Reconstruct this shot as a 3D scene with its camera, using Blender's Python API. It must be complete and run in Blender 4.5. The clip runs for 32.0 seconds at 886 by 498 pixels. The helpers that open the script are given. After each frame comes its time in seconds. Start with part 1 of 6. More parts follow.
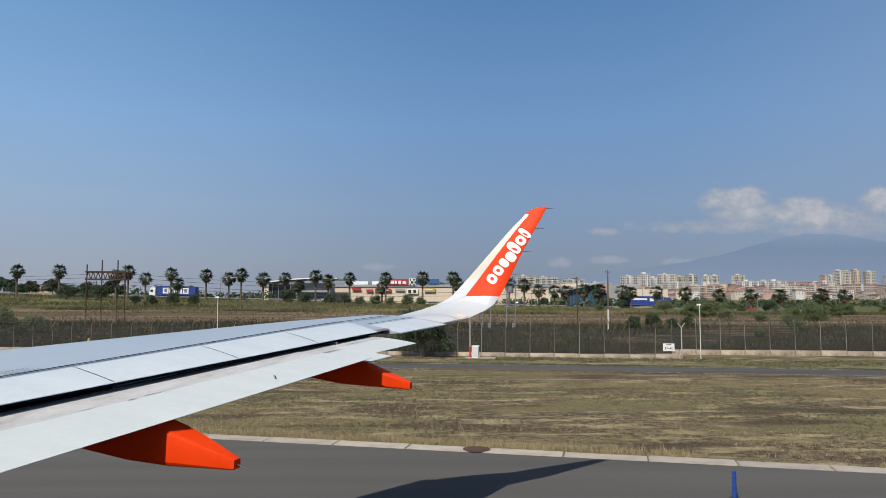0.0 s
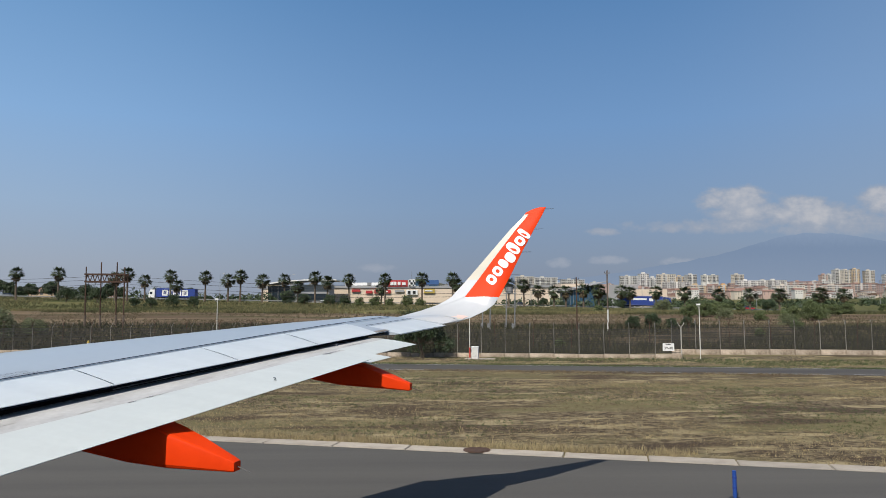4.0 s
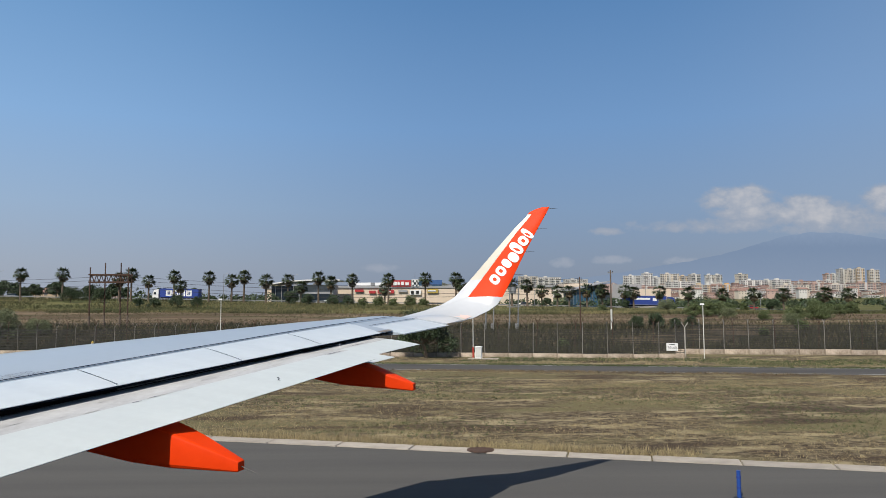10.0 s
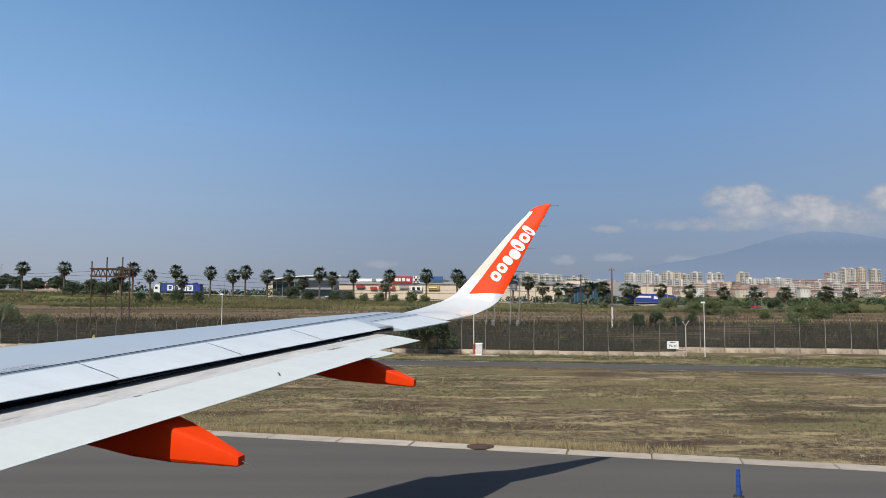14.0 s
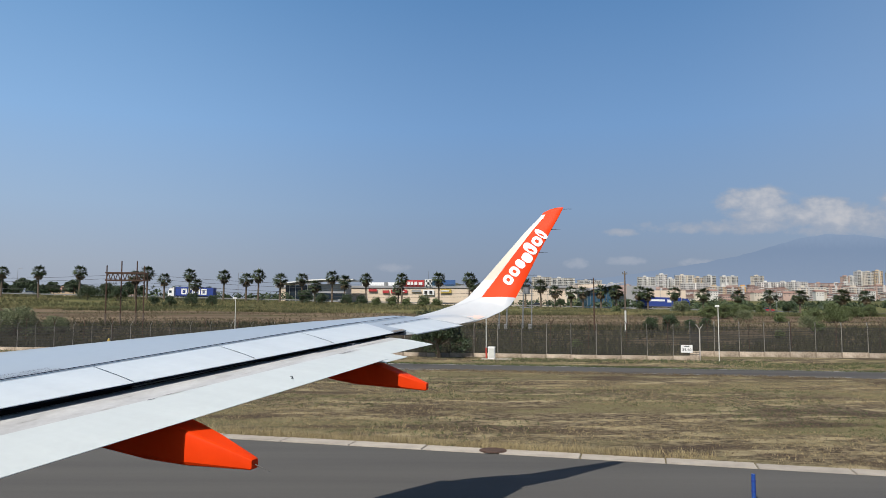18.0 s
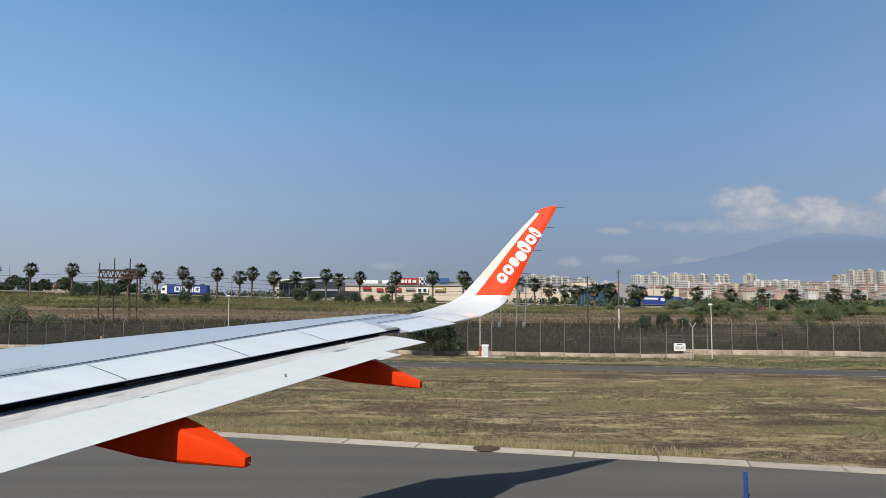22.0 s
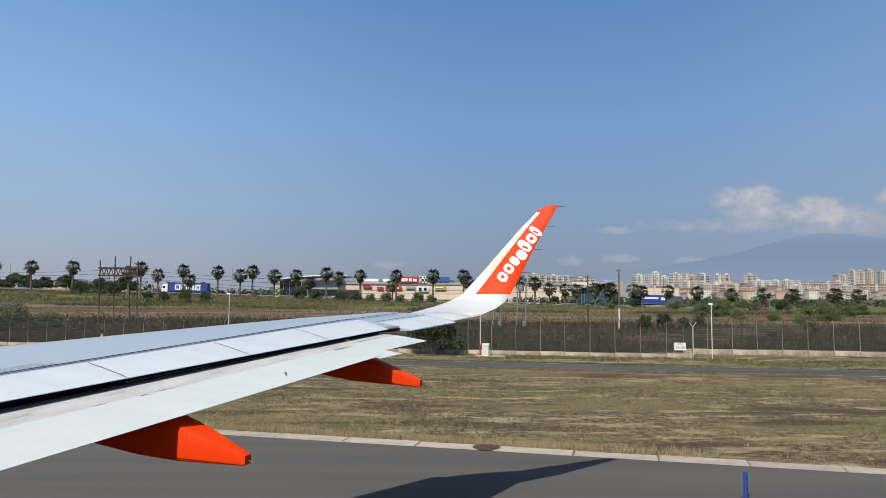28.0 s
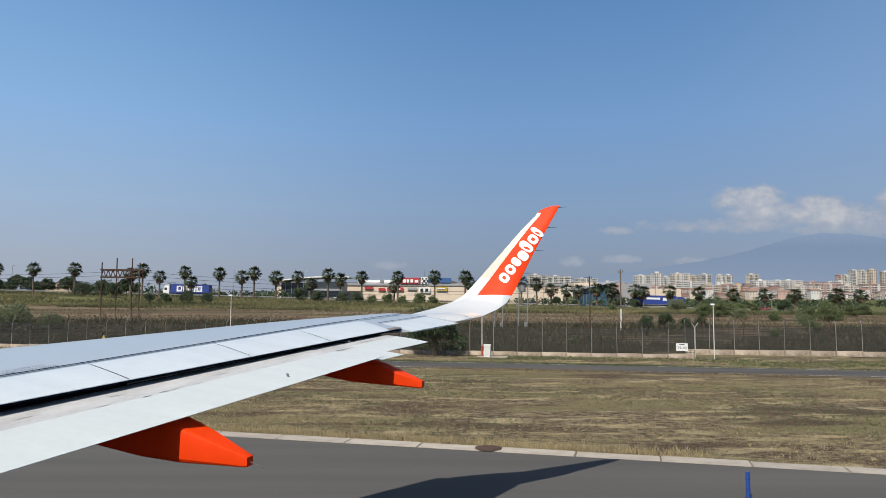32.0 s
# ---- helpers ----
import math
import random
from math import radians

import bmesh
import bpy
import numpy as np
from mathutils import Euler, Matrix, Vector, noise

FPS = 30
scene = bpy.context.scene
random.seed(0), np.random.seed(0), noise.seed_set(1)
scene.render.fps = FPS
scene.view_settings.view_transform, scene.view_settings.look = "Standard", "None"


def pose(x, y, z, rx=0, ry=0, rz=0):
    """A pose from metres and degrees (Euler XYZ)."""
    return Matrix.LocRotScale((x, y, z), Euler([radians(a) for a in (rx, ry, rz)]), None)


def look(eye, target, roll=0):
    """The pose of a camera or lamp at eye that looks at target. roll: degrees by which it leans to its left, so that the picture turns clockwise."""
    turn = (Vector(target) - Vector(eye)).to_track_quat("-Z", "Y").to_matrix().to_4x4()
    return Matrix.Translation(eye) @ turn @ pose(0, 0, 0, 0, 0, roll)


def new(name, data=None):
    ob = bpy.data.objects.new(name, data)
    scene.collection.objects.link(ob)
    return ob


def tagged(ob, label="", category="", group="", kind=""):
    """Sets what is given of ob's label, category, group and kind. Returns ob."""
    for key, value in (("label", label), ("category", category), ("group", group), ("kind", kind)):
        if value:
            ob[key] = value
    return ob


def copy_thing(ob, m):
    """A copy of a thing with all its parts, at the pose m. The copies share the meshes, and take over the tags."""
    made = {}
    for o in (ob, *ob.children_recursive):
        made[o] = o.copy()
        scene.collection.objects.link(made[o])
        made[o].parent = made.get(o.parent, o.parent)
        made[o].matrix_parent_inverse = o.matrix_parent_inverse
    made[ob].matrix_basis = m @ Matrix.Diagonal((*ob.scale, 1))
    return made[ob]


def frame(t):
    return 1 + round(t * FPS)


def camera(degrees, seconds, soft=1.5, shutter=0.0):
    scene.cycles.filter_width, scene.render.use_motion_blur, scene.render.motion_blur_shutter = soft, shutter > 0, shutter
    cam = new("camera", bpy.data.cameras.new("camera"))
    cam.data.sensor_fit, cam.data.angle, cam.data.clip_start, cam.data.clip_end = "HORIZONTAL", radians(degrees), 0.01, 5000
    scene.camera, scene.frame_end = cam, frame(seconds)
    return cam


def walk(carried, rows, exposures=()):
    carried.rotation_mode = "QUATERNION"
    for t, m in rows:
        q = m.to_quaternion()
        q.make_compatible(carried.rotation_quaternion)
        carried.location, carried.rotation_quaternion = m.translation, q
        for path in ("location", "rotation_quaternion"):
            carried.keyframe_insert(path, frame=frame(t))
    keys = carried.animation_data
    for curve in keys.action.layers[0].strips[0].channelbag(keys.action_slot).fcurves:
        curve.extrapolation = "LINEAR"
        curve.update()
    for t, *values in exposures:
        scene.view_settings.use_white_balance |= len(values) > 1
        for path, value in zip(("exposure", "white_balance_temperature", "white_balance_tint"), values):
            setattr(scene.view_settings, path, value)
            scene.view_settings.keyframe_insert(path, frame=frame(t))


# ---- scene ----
# The aircraft stands; the camera is held at a cabin window behind its starboard wing.
# Axes: x to the right of the window's mean view, y outwards, z up from the taxiway.
EYE = (0.0, 0.0, 4.5)
cam = camera(64.0, 32.0, soft=0.3)
SWAY = [  # seconds, tilt, lean, turn in degrees
    (0.0, 94.30, 0.01, -0.69),
    (0.5, 94.36, -0.04, -0.71),
    (1.0, 94.68, 0.32, 0.62),
    (1.5, 94.73, 0.55, 0.56),
    (2.0, 94.75, 0.53, 0.66),
    (2.5, 94.63, 0.71, 0.76),
    (3.0, 94.62, 0.45, 0.36),
    (3.5, 94.39, 0.45, -0.57),
    (5.5, 94.35, 0.02, -0.74),
    (6.0, 94.21, 0.07, -0.60),
    (6.5, 94.21, 0.07, -0.42),
    (7.0, 94.36, 0.11, -0.38),
    (7.5, 94.37, 0.27, -0.50),
    (8.0, 94.27, 0.27, -0.61),
    (8.5, 94.06, 0.30, -0.64),
    (9.0, 94.14, 0.16, -0.84),
    (9.5, 94.28, 0.54, -0.28),
    (10.0, 94.37, 0.34, -0.46),
    (10.5, 94.22, 0.26, -0.78),
    (11.0, 94.22, 0.22, -1.07),
    (11.5, 94.24, 0.42, -0.65),
    (12.0, 94.17, 0.30, -0.22),
    (12.5, 93.93, 0.23, -0.22),
    (13.0, 93.90, 0.48, 0.59),
    (13.5, 94.14, 0.12, 0.06),
    (14.0, 94.09, -0.07, -0.38),
    (14.5, 94.21, 0.20, -0.21),
    (16.5, 94.35, 0.01, 0.36),
    (17.0, 94.30, -0.04, 0.40),
    (17.5, 94.38, 0.15, 0.50),
    (18.0, 94.38, -0.04, 0.61),
    (18.5, 94.36, 0.10, 0.78),
    (19.0, 94.34, -0.07, 0.44),
    (19.5, 94.24, -0.33, -0.10),
    (20.0, 94.35, 0.06, 0.95),
    (20.5, 94.43, 0.07, 0.93),
    (21.0, 94.27, -0.20, 0.32),
    (21.5, 94.25, -0.27, 0.27),
    (22.0, 94.22, -0.13, 0.12),
    (22.5, 94.24, -0.44, -0.26),
    (23.0, 94.26, -0.28, 0.02),
    (23.5, 94.37, 0.06, 0.21),
    (24.0, 94.28, -0.35, -0.16),
    (24.5, 94.22, -0.52, 0.01),
    (25.0, 94.27, -0.25, 0.13),
    (25.5, 94.18, -0.32, -0.02),
    (27.5, 94.22, -0.71, 0.08),
    (28.0, 94.12, -0.30, 0.15),
    (28.5, 93.90, -0.43, 0.23),
    (29.0, 93.99, -0.60, 0.23),
    (29.5, 94.28, -0.53, 0.23),
    (30.0, 94.22, -0.68, -0.01),
    (30.5, 94.32, -0.35, 0.18),
    (31.0, 94.40, -0.39, 0.28),
    (31.5, 94.12, -0.32, 0.22),
    (32.0, 94.20, -0.17, 0.28),
]
walk(cam, [(t, pose(*EYE, a, b, c)) for t, a, b, c in SWAY], [(0, -0.06), (9, -0.04), (14, 0.0), (20, 0.04), (32, 0.05)])

# ---- light ----
SUN_EL, SUN_AZ = radians(50.5), radians(207.0)
sun = new("sun", bpy.data.lights.new("sun", "SUN"))
sun.data.energy, sun.data.angle, sun.data.color = 5.0, radians(0.53), (1.0, 0.95, 0.86)
SUN_DIR = Vector((math.sin(SUN_AZ) * math.cos(SUN_EL), math.cos(SUN_AZ) * math.cos(SUN_EL), math.sin(SUN_EL)))
sun.matrix_world = look(SUN_DIR * 50, (0, 0, 0))
tagged(sun, "bright late morning sun", "sun", kind="structure")


def build_world():
    w = bpy.data.worlds.new("sky")
    scene.world = w
    w.use_nodes = True
    nt = w.node_tree
    nt.nodes.clear()
    N, L = nt.nodes.new, nt.links.new

    def math_node(op, a, b=None, c=None):
        n = N("ShaderNodeMath")
        n.operation = op
        for i, v in enumerate((a, b, c)):
            if v is None:
                continue
            if isinstance(v, (int, float)):
                n.inputs[i].default_value = v
            else:
                L(v, n.inputs[i])
        return n.outputs[0]

    def smooth(v, lo, hi, a=0.0, b=1.0):
        n = N("ShaderNodeMapRange")
        n.interpolation_type = "SMOOTHSTEP"
        L(v, n.inputs[0])
        for i, x in enumerate((lo, hi, a, b)):
            n.inputs[i + 1].default_value = x
        return n.outputs[0]

    def mix(f, a, b):
        n = N("ShaderNodeMix")
        n.data_type = "RGBA"
        if isinstance(f, (int, float)):
            n.inputs[0].default_value = f
        else:
            L(f, n.inputs[0])
        for s, v in ((n.inputs[6], a), (n.inputs[7], b)):
            if isinstance(v, tuple):
                s.default_value = v
            else:
                L(v, s)
        return n.outputs[2]

    sky = N("ShaderNodeTexSky")
    sky.sky_type, sky.sun_disc = "NISHITA", False
    sky.sun_elevation, sky.sun_rotation = SUN_EL, SUN_AZ
    sky.air_density, sky.dust_density, sky.ozone_density = 1.0, 2.0, 1.5
    gain = N("ShaderNodeMix")
    gain.data_type, gain.blend_type = "RGBA", "MULTIPLY"
    gain.inputs[0].default_value = 1.0
    L(sky.outputs[0], gain.inputs[6])
    gain.inputs[7].default_value = (0.05, 0.05, 0.05, 1)
    co = N("ShaderNodeTexCoord").outputs["Generated"]
    sep = N("ShaderNodeSeparateXYZ")
    L(co, sep.inputs[0])
    x, y, z = sep.outputs
    ramp = N("ShaderNodeValToRGB")
    stops = ((0.0, (0.245, 0.292, 0.385)), (0.05, (0.255, 0.318, 0.428)), (0.13, (0.232, 0.348, 0.530)), (0.24, (0.180, 0.338, 0.604)), (0.40, (0.110, 0.252, 0.505)))
    for i, (at, col) in enumerate(stops):
        e = ramp.color_ramp.elements[i] if i < 2 else ramp.color_ramp.elements.new(at)
        e.position, e.color = at, (*col, 1)
    L(z, ramp.inputs[0])
    base = mix(smooth(z, 0.42, 0.75, 0.92, 0.0), gain.outputs[2], ramp.outputs[0])
    # brighter, hazier air towards one side
    side = N("ShaderNodeMix")
    side.data_type, side.blend_type = "RGBA", "MULTIPLY"
    L(smooth(x, -0.62, 0.12, 1.0, 0.0), side.inputs[0])
    L(base, side.inputs[6])
    side.inputs[7].default_value = (1.46, 1.36, 1.25, 1)
    deeper = mix(smooth(x, 0.25, 0.65, 0.0, 0.16), side.outputs[2], (0.42, 0.50, 0.62, 1))
    # cumulus over the mountain and small clouds along the horizon
    fy = math_node("MAXIMUM", y, 0.05)
    az, el = math_node("DIVIDE", x, fy), math_node("DIVIDE", z, fy)
    vec = N("ShaderNodeCombineXYZ")
    L(az, vec.inputs[0])
    L(math_node("MULTIPLY", el, 1.5), vec.inputs[1])

    def cloud_noise(scale, detail):
        n = N("ShaderNodeTexNoise")
        n.inputs["Scale"].default_value, n.inputs["Detail"].default_value, n.inputs["Roughness"].default_value = scale, detail, 0.58
        L(vec.outputs[0], n.inputs["Vector"])
        return n.outputs[0]

    lump = math_node("ADD", math_node("MULTIPLY", cloud_noise(13.0, 6.0), 0.75), math_node("MULTIPLY", cloud_noise(52.0, 5.0), 0.32))

    def puff(a, e, wa, we, up=1.0):
        da = math_node("DIVIDE", math_node("SUBTRACT", az, a), wa)
        de = math_node("DIVIDE", math_node("SUBTRACT", el, e), we)
        return math_node("MULTIPLY", math_node("SUBTRACT", 1.0, math_node("ADD", math_node("MULTIPLY", da, da), math_node("MULTIPLY", de, de))), up)

    shapes = CLOUDS
    body = None
    for s in shapes:
        v = math_node("MAXIMUM", puff(*s), -1.0)
        body = v if body is None else math_node("MAXIMUM", body, v)
    dens = math_node("ADD", math_node("MULTIPLY", body, 0.68), math_node("MULTIPLY", math_node("SUBTRACT", lump, 0.53), 1.9))
    mask = smooth(dens, 0.0, 0.60, 0.0, 0.84)
    lit = smooth(math_node("ADD", dens, math_node("MULTIPLY", math_node("SUBTRACT", el, 0.11), 4.0)), 0.45, 1.15)
    tone = mix(lit, (0.345, 0.390, 0.475, 1), (0.56, 0.555, 0.575, 1))
    final = mix(mask, deeper, tone)
    bg = N("ShaderNodeBackground")
    L(final, bg.inputs[0])
    bg.inputs[1].default_value = 1.0
    L(bg.outputs[0], N("ShaderNodeOutputWorld").inputs[0])


# direction across, height, half widths and strength of each cloud
CLOUDS = [(0.432, 0.146, 0.062, 0.024, 1.25), (0.452, 0.128, 0.075, 0.020, 1.0), (0.56, 0.122, 0.13, 0.026, 1.05), (0.645, 0.140, 0.055, 0.026, 1.15), (0.53, 0.134, 0.05, 0.020, 1.0),
          (0.40, 0.108, 0.15, 0.012, 0.75), (0.56, 0.104, 0.12, 0.013, 0.8), (0.70, 0.105, 0.07, 0.018, 1.0), (0.238, 0.100, 0.030, 0.007, 0.95), (0.345, 0.106, 0.03, 0.009, 0.9),
          (0.178, 0.056, 0.022, 0.008, 0.8), (0.245, 0.060, 0.030, 0.008, 0.8), (0.348, 0.058, 0.03, 0.008, 0.8), (-0.080, 0.051, 0.030, 0.007, 0.7)]
build_world()

# ---- materials ----
def mat(name, col, col2=None, rough=0.6, metal=0.0, scale=3.0, fine=40.0, bump=0.0, spread=0.5, island=0.0, coat=0.0, spec=0.5, stretch=None):
    """Two tones mixed by a broad and a fine noise, with relief; island: variation from piece to piece."""
    m = bpy.data.materials.new(name)
    m.use_nodes = True
    nt = m.node_tree
    N, L = nt.nodes.new, nt.links.new
    b = nt.nodes["Principled BSDF"]
    b.inputs["Roughness"].default_value, b.inputs["Metallic"].default_value = rough, metal
    b.inputs["Coat Weight"].default_value, b.inputs["Specular IOR Level"].default_value = coat, spec
    col2 = col2 or tuple(c * 0.8 for c in col)
    co = N("ShaderNodeTexCoord").outputs["Object"]
    big, small = N("ShaderNodeTexNoise"), N("ShaderNodeTexNoise")
    for n, s, d in ((big, scale, 4.0), (small, fine, 3.0)):
        n.inputs["Scale"].default_value, n.inputs["Detail"].default_value = s, d
        L(co, n.inputs["Vector"])
    if stretch:
        mp = N("ShaderNodeMapping")
        mp.inputs["Rotation"].default_value, mp.inputs["Scale"].default_value = (0, 0, radians(14.5)), stretch
        L(co, mp.inputs[0])
        L(mp.outputs[0], big.inputs["Vector"])
    add = N("ShaderNodeMath")
    add.operation = "MULTIPLY_ADD"
    L(small.outputs[0], add.inputs[0])
    add.inputs[1].default_value = 0.5
    L(big.outputs[0], add.inputs[2])
    rng = N("ShaderNodeMapRange")
    L(add.outputs[0], rng.inputs[0])
    rng.inputs[1].default_value, rng.inputs[2].default_value = 0.75 - spread * 0.5, 0.75 + spread * 0.5
    mx = N("ShaderNodeMix")
    mx.data_type = "RGBA"
    L(rng.outputs[0], mx.inputs[0])
    mx.inputs[6].default_value, mx.inputs[7].default_value = (*col, 1), (*col2, 1)
    out = mx.outputs[2]
    if island:
        src = N("ShaderNodeNewGeometry").outputs["Random Per Island"] if island > 0 else N("ShaderNodeObjectInfo").outputs["Random"]
        hv = N("ShaderNodeHueSaturation")
        r2 = N("ShaderNodeMapRange")
        L(src, r2.inputs[0])
        r2.inputs[3].default_value, r2.inputs[4].default_value = 1 - abs(island), 1 + abs(island)
        L(r2.outputs[0], hv.inputs["Value"])
        L(out, hv.inputs["Color"])
        out = hv.outputs[0]
    L(out, b.inputs["Base Color"])
    if bump:
        bp = N("ShaderNodeBump")
        bp.inputs["Strength"].default_value, bp.inputs["Distance"].default_value = 0.6, bump
        L(small.outputs[0], bp.inputs["Height"])
        L(bp.outputs[0], b.inputs["Normal"])
    return m


def glow(name, col):
    m = bpy.data.materials.new(name)
    m.use_nodes = True
    nt = m.node_tree
    nt.nodes.clear()
    e, o = nt.nodes.new("ShaderNodeEmission"), nt.nodes.new("ShaderNodeOutputMaterial")
    e.inputs[0].default_value = (*col, 1)
    nt.links.new(e.outputs[0], o.inputs[0])
    return m


M = {}
M["wing_grey"] = mat("wing_grey", (0.375, 0.42, 0.47), (0.335, 0.375, 0.42), 0.35, 0.0, 0.6, 9.0, spread=0.9, coat=0.3)
M["wing_white"] = mat("wing_white", (0.605, 0.65, 0.675), (0.535, 0.575, 0.605), 0.35, 0.0, 1.2, 9.0, spread=0.6, coat=0.3, stretch=(0.5, 3.0, 1.0))
M["flap_white"] = mat("flap_white", (0.565, 0.605, 0.605), (0.50, 0.535, 0.54), 0.4, 0.0, 1.4, 10.0, spread=0.6, stretch=(0.5, 3.0, 1.0))
M["flap_worn"] = mat("flap_worn", (0.525, 0.53, 0.535), (0.395, 0.395, 0.40), 0.5, 0.0, 2.2, 16.0, spread=0.42, stretch=(1.6, 0.5, 1.0))
M["winglet_white"] = mat("winglet_white", (0.52, 0.54, 0.57), (0.48, 0.50, 0.53), 0.3, 0.0, 1.5, 7.0, coat=0.5)
M["cream"] = mat("cream", (0.60, 0.56, 0.46), (0.54, 0.50, 0.42), 0.35, 0.0, 2.0, 9.0)
M["orange"] = mat("orange", (0.77, 0.050, 0.004), (0.70, 0.043, 0.004), 0.5, 0.0, 2.5, 12.0, spec=0.12)
M["letter_white"] = mat("letter_white", (0.82, 0.82, 0.82), (0.76, 0.76, 0.77), 0.4)
M["seal_dark"] = mat("seal_dark", (0.022, 0.026, 0.042), (0.015, 0.017, 0.026), 0.8, spec=0.05)
# Near-black stands for the shade inside the flap gap
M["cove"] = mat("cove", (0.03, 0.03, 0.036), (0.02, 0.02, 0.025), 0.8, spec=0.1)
M["stain"] = mat("stain", (0.48, 0.475, 0.47), (0.40, 0.395, 0.39), 0.6, 0.0, 6.0, 40.0)
M["mark_dark"] = mat("mark_dark", (0.12, 0.13, 0.15), (0.2, 0.2, 0.22), 0.6)
M["pink"] = mat("pink", (0.70, 0.52, 0.48), (0.62, 0.50, 0.47), 0.5, 0.0, 6.0, 30.0)
M["bare_metal"] = mat("bare_metal", (0.30, 0.26, 0.22), (0.22, 0.19, 0.165), 0.5, 0.3, 6.0, 30.0)
M["rod"] = mat("rod", (0.03, 0.03, 0.03), None, 0.5)
M["cabin"] = mat("cabin", (0.62, 0.62, 0.60), (0.56, 0.56, 0.55), 0.6)

M["asphalt"] = mat("asphalt", (0.089, 0.083, 0.0755), (0.063, 0.059, 0.0545), 0.85, 0.0, 0.9, 30.0, bump=0.004, spread=0.5, stretch=(0.06, 1.0, 1.0))
M["asphalt_old"] = mat("asphalt_old", (0.078, 0.072, 0.066), (0.048, 0.044, 0.041), 0.9, 0.0, 0.5, 30.0, bump=0.006, spread=0.35, stretch=(0.15, 1.0, 1.0))
M["kerb"] = mat("kerb", (0.42, 0.375, 0.32), (0.31, 0.275, 0.235), 0.85, 0.0, 2.0, 30.0, bump=0.006, island=-0.12)
M["wall_stone"] = mat("wall_stone", (0.52, 0.43, 0.34), (0.23, 0.18, 0.13), 0.9, 0.0, 1.3, 7.0, bump=0.02, island=-0.2, spread=0.34)
M["white_line"] = mat("white_line", (0.62, 0.61, 0.58), (0.35, 0.34, 0.33), 0.8, 0.0, 1.5, 30.0)
M["yellow_line"] = mat("yellow_line", (0.62, 0.40, 0.10), (0.45, 0.30, 0.09), 0.8, 0.0, 1.5, 30.0)
M["rust"] = mat("rust", (0.11, 0.062, 0.04), (0.065, 0.04, 0.03), 0.8, 0.3, 5.0, 40.0, bump=0.004)
M["wood_pole"] = mat("wood_pole", (0.16, 0.12, 0.09), (0.09, 0.07, 0.055), 0.85, 0.0, 3.0, 30.0)
M["concrete_pole"] = mat("concrete_pole", (0.42, 0.40, 0.36), (0.32, 0.30, 0.27), 0.85, 0.0, 2.0, 25.0)
M["steel"] = mat("steel", (0.34, 0.34, 0.33), (0.24, 0.24, 0.24), 0.5, 0.6, 4.0, 30.0)
M["post_grey"] = mat("post_grey", (0.25, 0.235, 0.21), (0.15, 0.14, 0.125), 0.7, 0.2, 4.0, 30.0, island=-0.3)
M["post_white"] = mat("post_white", (0.62, 0.62, 0.58), (0.48, 0.47, 0.44), 0.6, 0.0, 2.0, 20.0)
M["red_paint"] = mat("red_paint", (0.50, 0.05, 0.03), (0.38, 0.04, 0.03), 0.6)
M["wire"] = mat("wire", (0.045, 0.043, 0.04), (0.03, 0.03, 0.03), 0.7, 0.2)
M["bank"] = mat("bank", (0.098, 0.100, 0.040), (0.058, 0.064, 0.025), 0.85, 0.0, 0.25, 0.8, island=0.2, spread=0.3, stretch=(0.05, 1.0, 1.0))
M["bank_dry"] = mat("bank_dry", (0.125, 0.102, 0.056), (0.078, 0.066, 0.037), 0.85, 0.0, 0.05, 0.8, island=0.2)
M["bank_straw"] = mat("bank_straw", (0.205, 0.175, 0.080), (0.130, 0.120, 0.052), 0.85, 0.0, 0.05, 0.8, island=0.25)
M["scrub"] = mat("scrub", (0.056, 0.054, 0.026), (0.030, 0.031, 0.015), 0.85, 0.0, 0.2, 2.0, island=0.4)
M["blue_marker"] = mat("blue_marker", (0.02, 0.075, 0.32), (0.015, 0.055, 0.25), 0.4)
M["black"] = mat("black", (0.02, 0.02, 0.022), None, 0.6)
M["white"] = mat("white", (0.78, 0.78, 0.77), (0.70, 0.70, 0.69), 0.55)
M["truck_blue"] = mat("truck_blue", (0.025, 0.055, 0.27), (0.02, 0.045, 0.22), 0.5)
M["truck_red"] = mat("truck_red", (0.50, 0.03, 0.04), (0.42, 0.025, 0.03), 0.5)
M["rubber"] = mat("rubber", (0.02, 0.02, 0.02), None, 0.9)
M["glass_dark"] = mat("glass_dark", (0.02, 0.03, 0.04), None, 0.12)
M["glass_blue"] = mat("glass_blue", (0.04, 0.09, 0.14), (0.03, 0.07, 0.11), 0.15)
M["mall"] = mat("mall", (0.68, 0.56, 0.44), (0.60, 0.49, 0.385), 0.8, 0.0, 0.08, 1.0)
M["mall_grey"] = mat("mall_grey", (0.33, 0.33, 0.34), (0.27, 0.27, 0.28), 0.6, 0.0, 0.1, 1.0)
M["sign_red"] = mat("sign_red", (0.45, 0.04, 0.045), None, 0.5)
M["sign_blue"] = mat("sign_blue", (0.05, 0.12, 0.30), None, 0.5)
M["rose_wall"] = mat("rose_wall", (0.45, 0.33, 0.30), None, 0.8)
M["sign_yellow"] = mat("sign_yellow", (0.50, 0.36, 0.08), None, 0.5)
M["roof_red"] = mat("roof_red", (0.29, 0.175, 0.14), (0.22, 0.135, 0.11), 0.85, 0.0, 0.3, 2.0)
M["trunk"] = mat("trunk", (0.16, 0.12, 0.085), (0.10, 0.075, 0.055), 0.9, 0.0, 2.0, 14.0, bump=0.02)
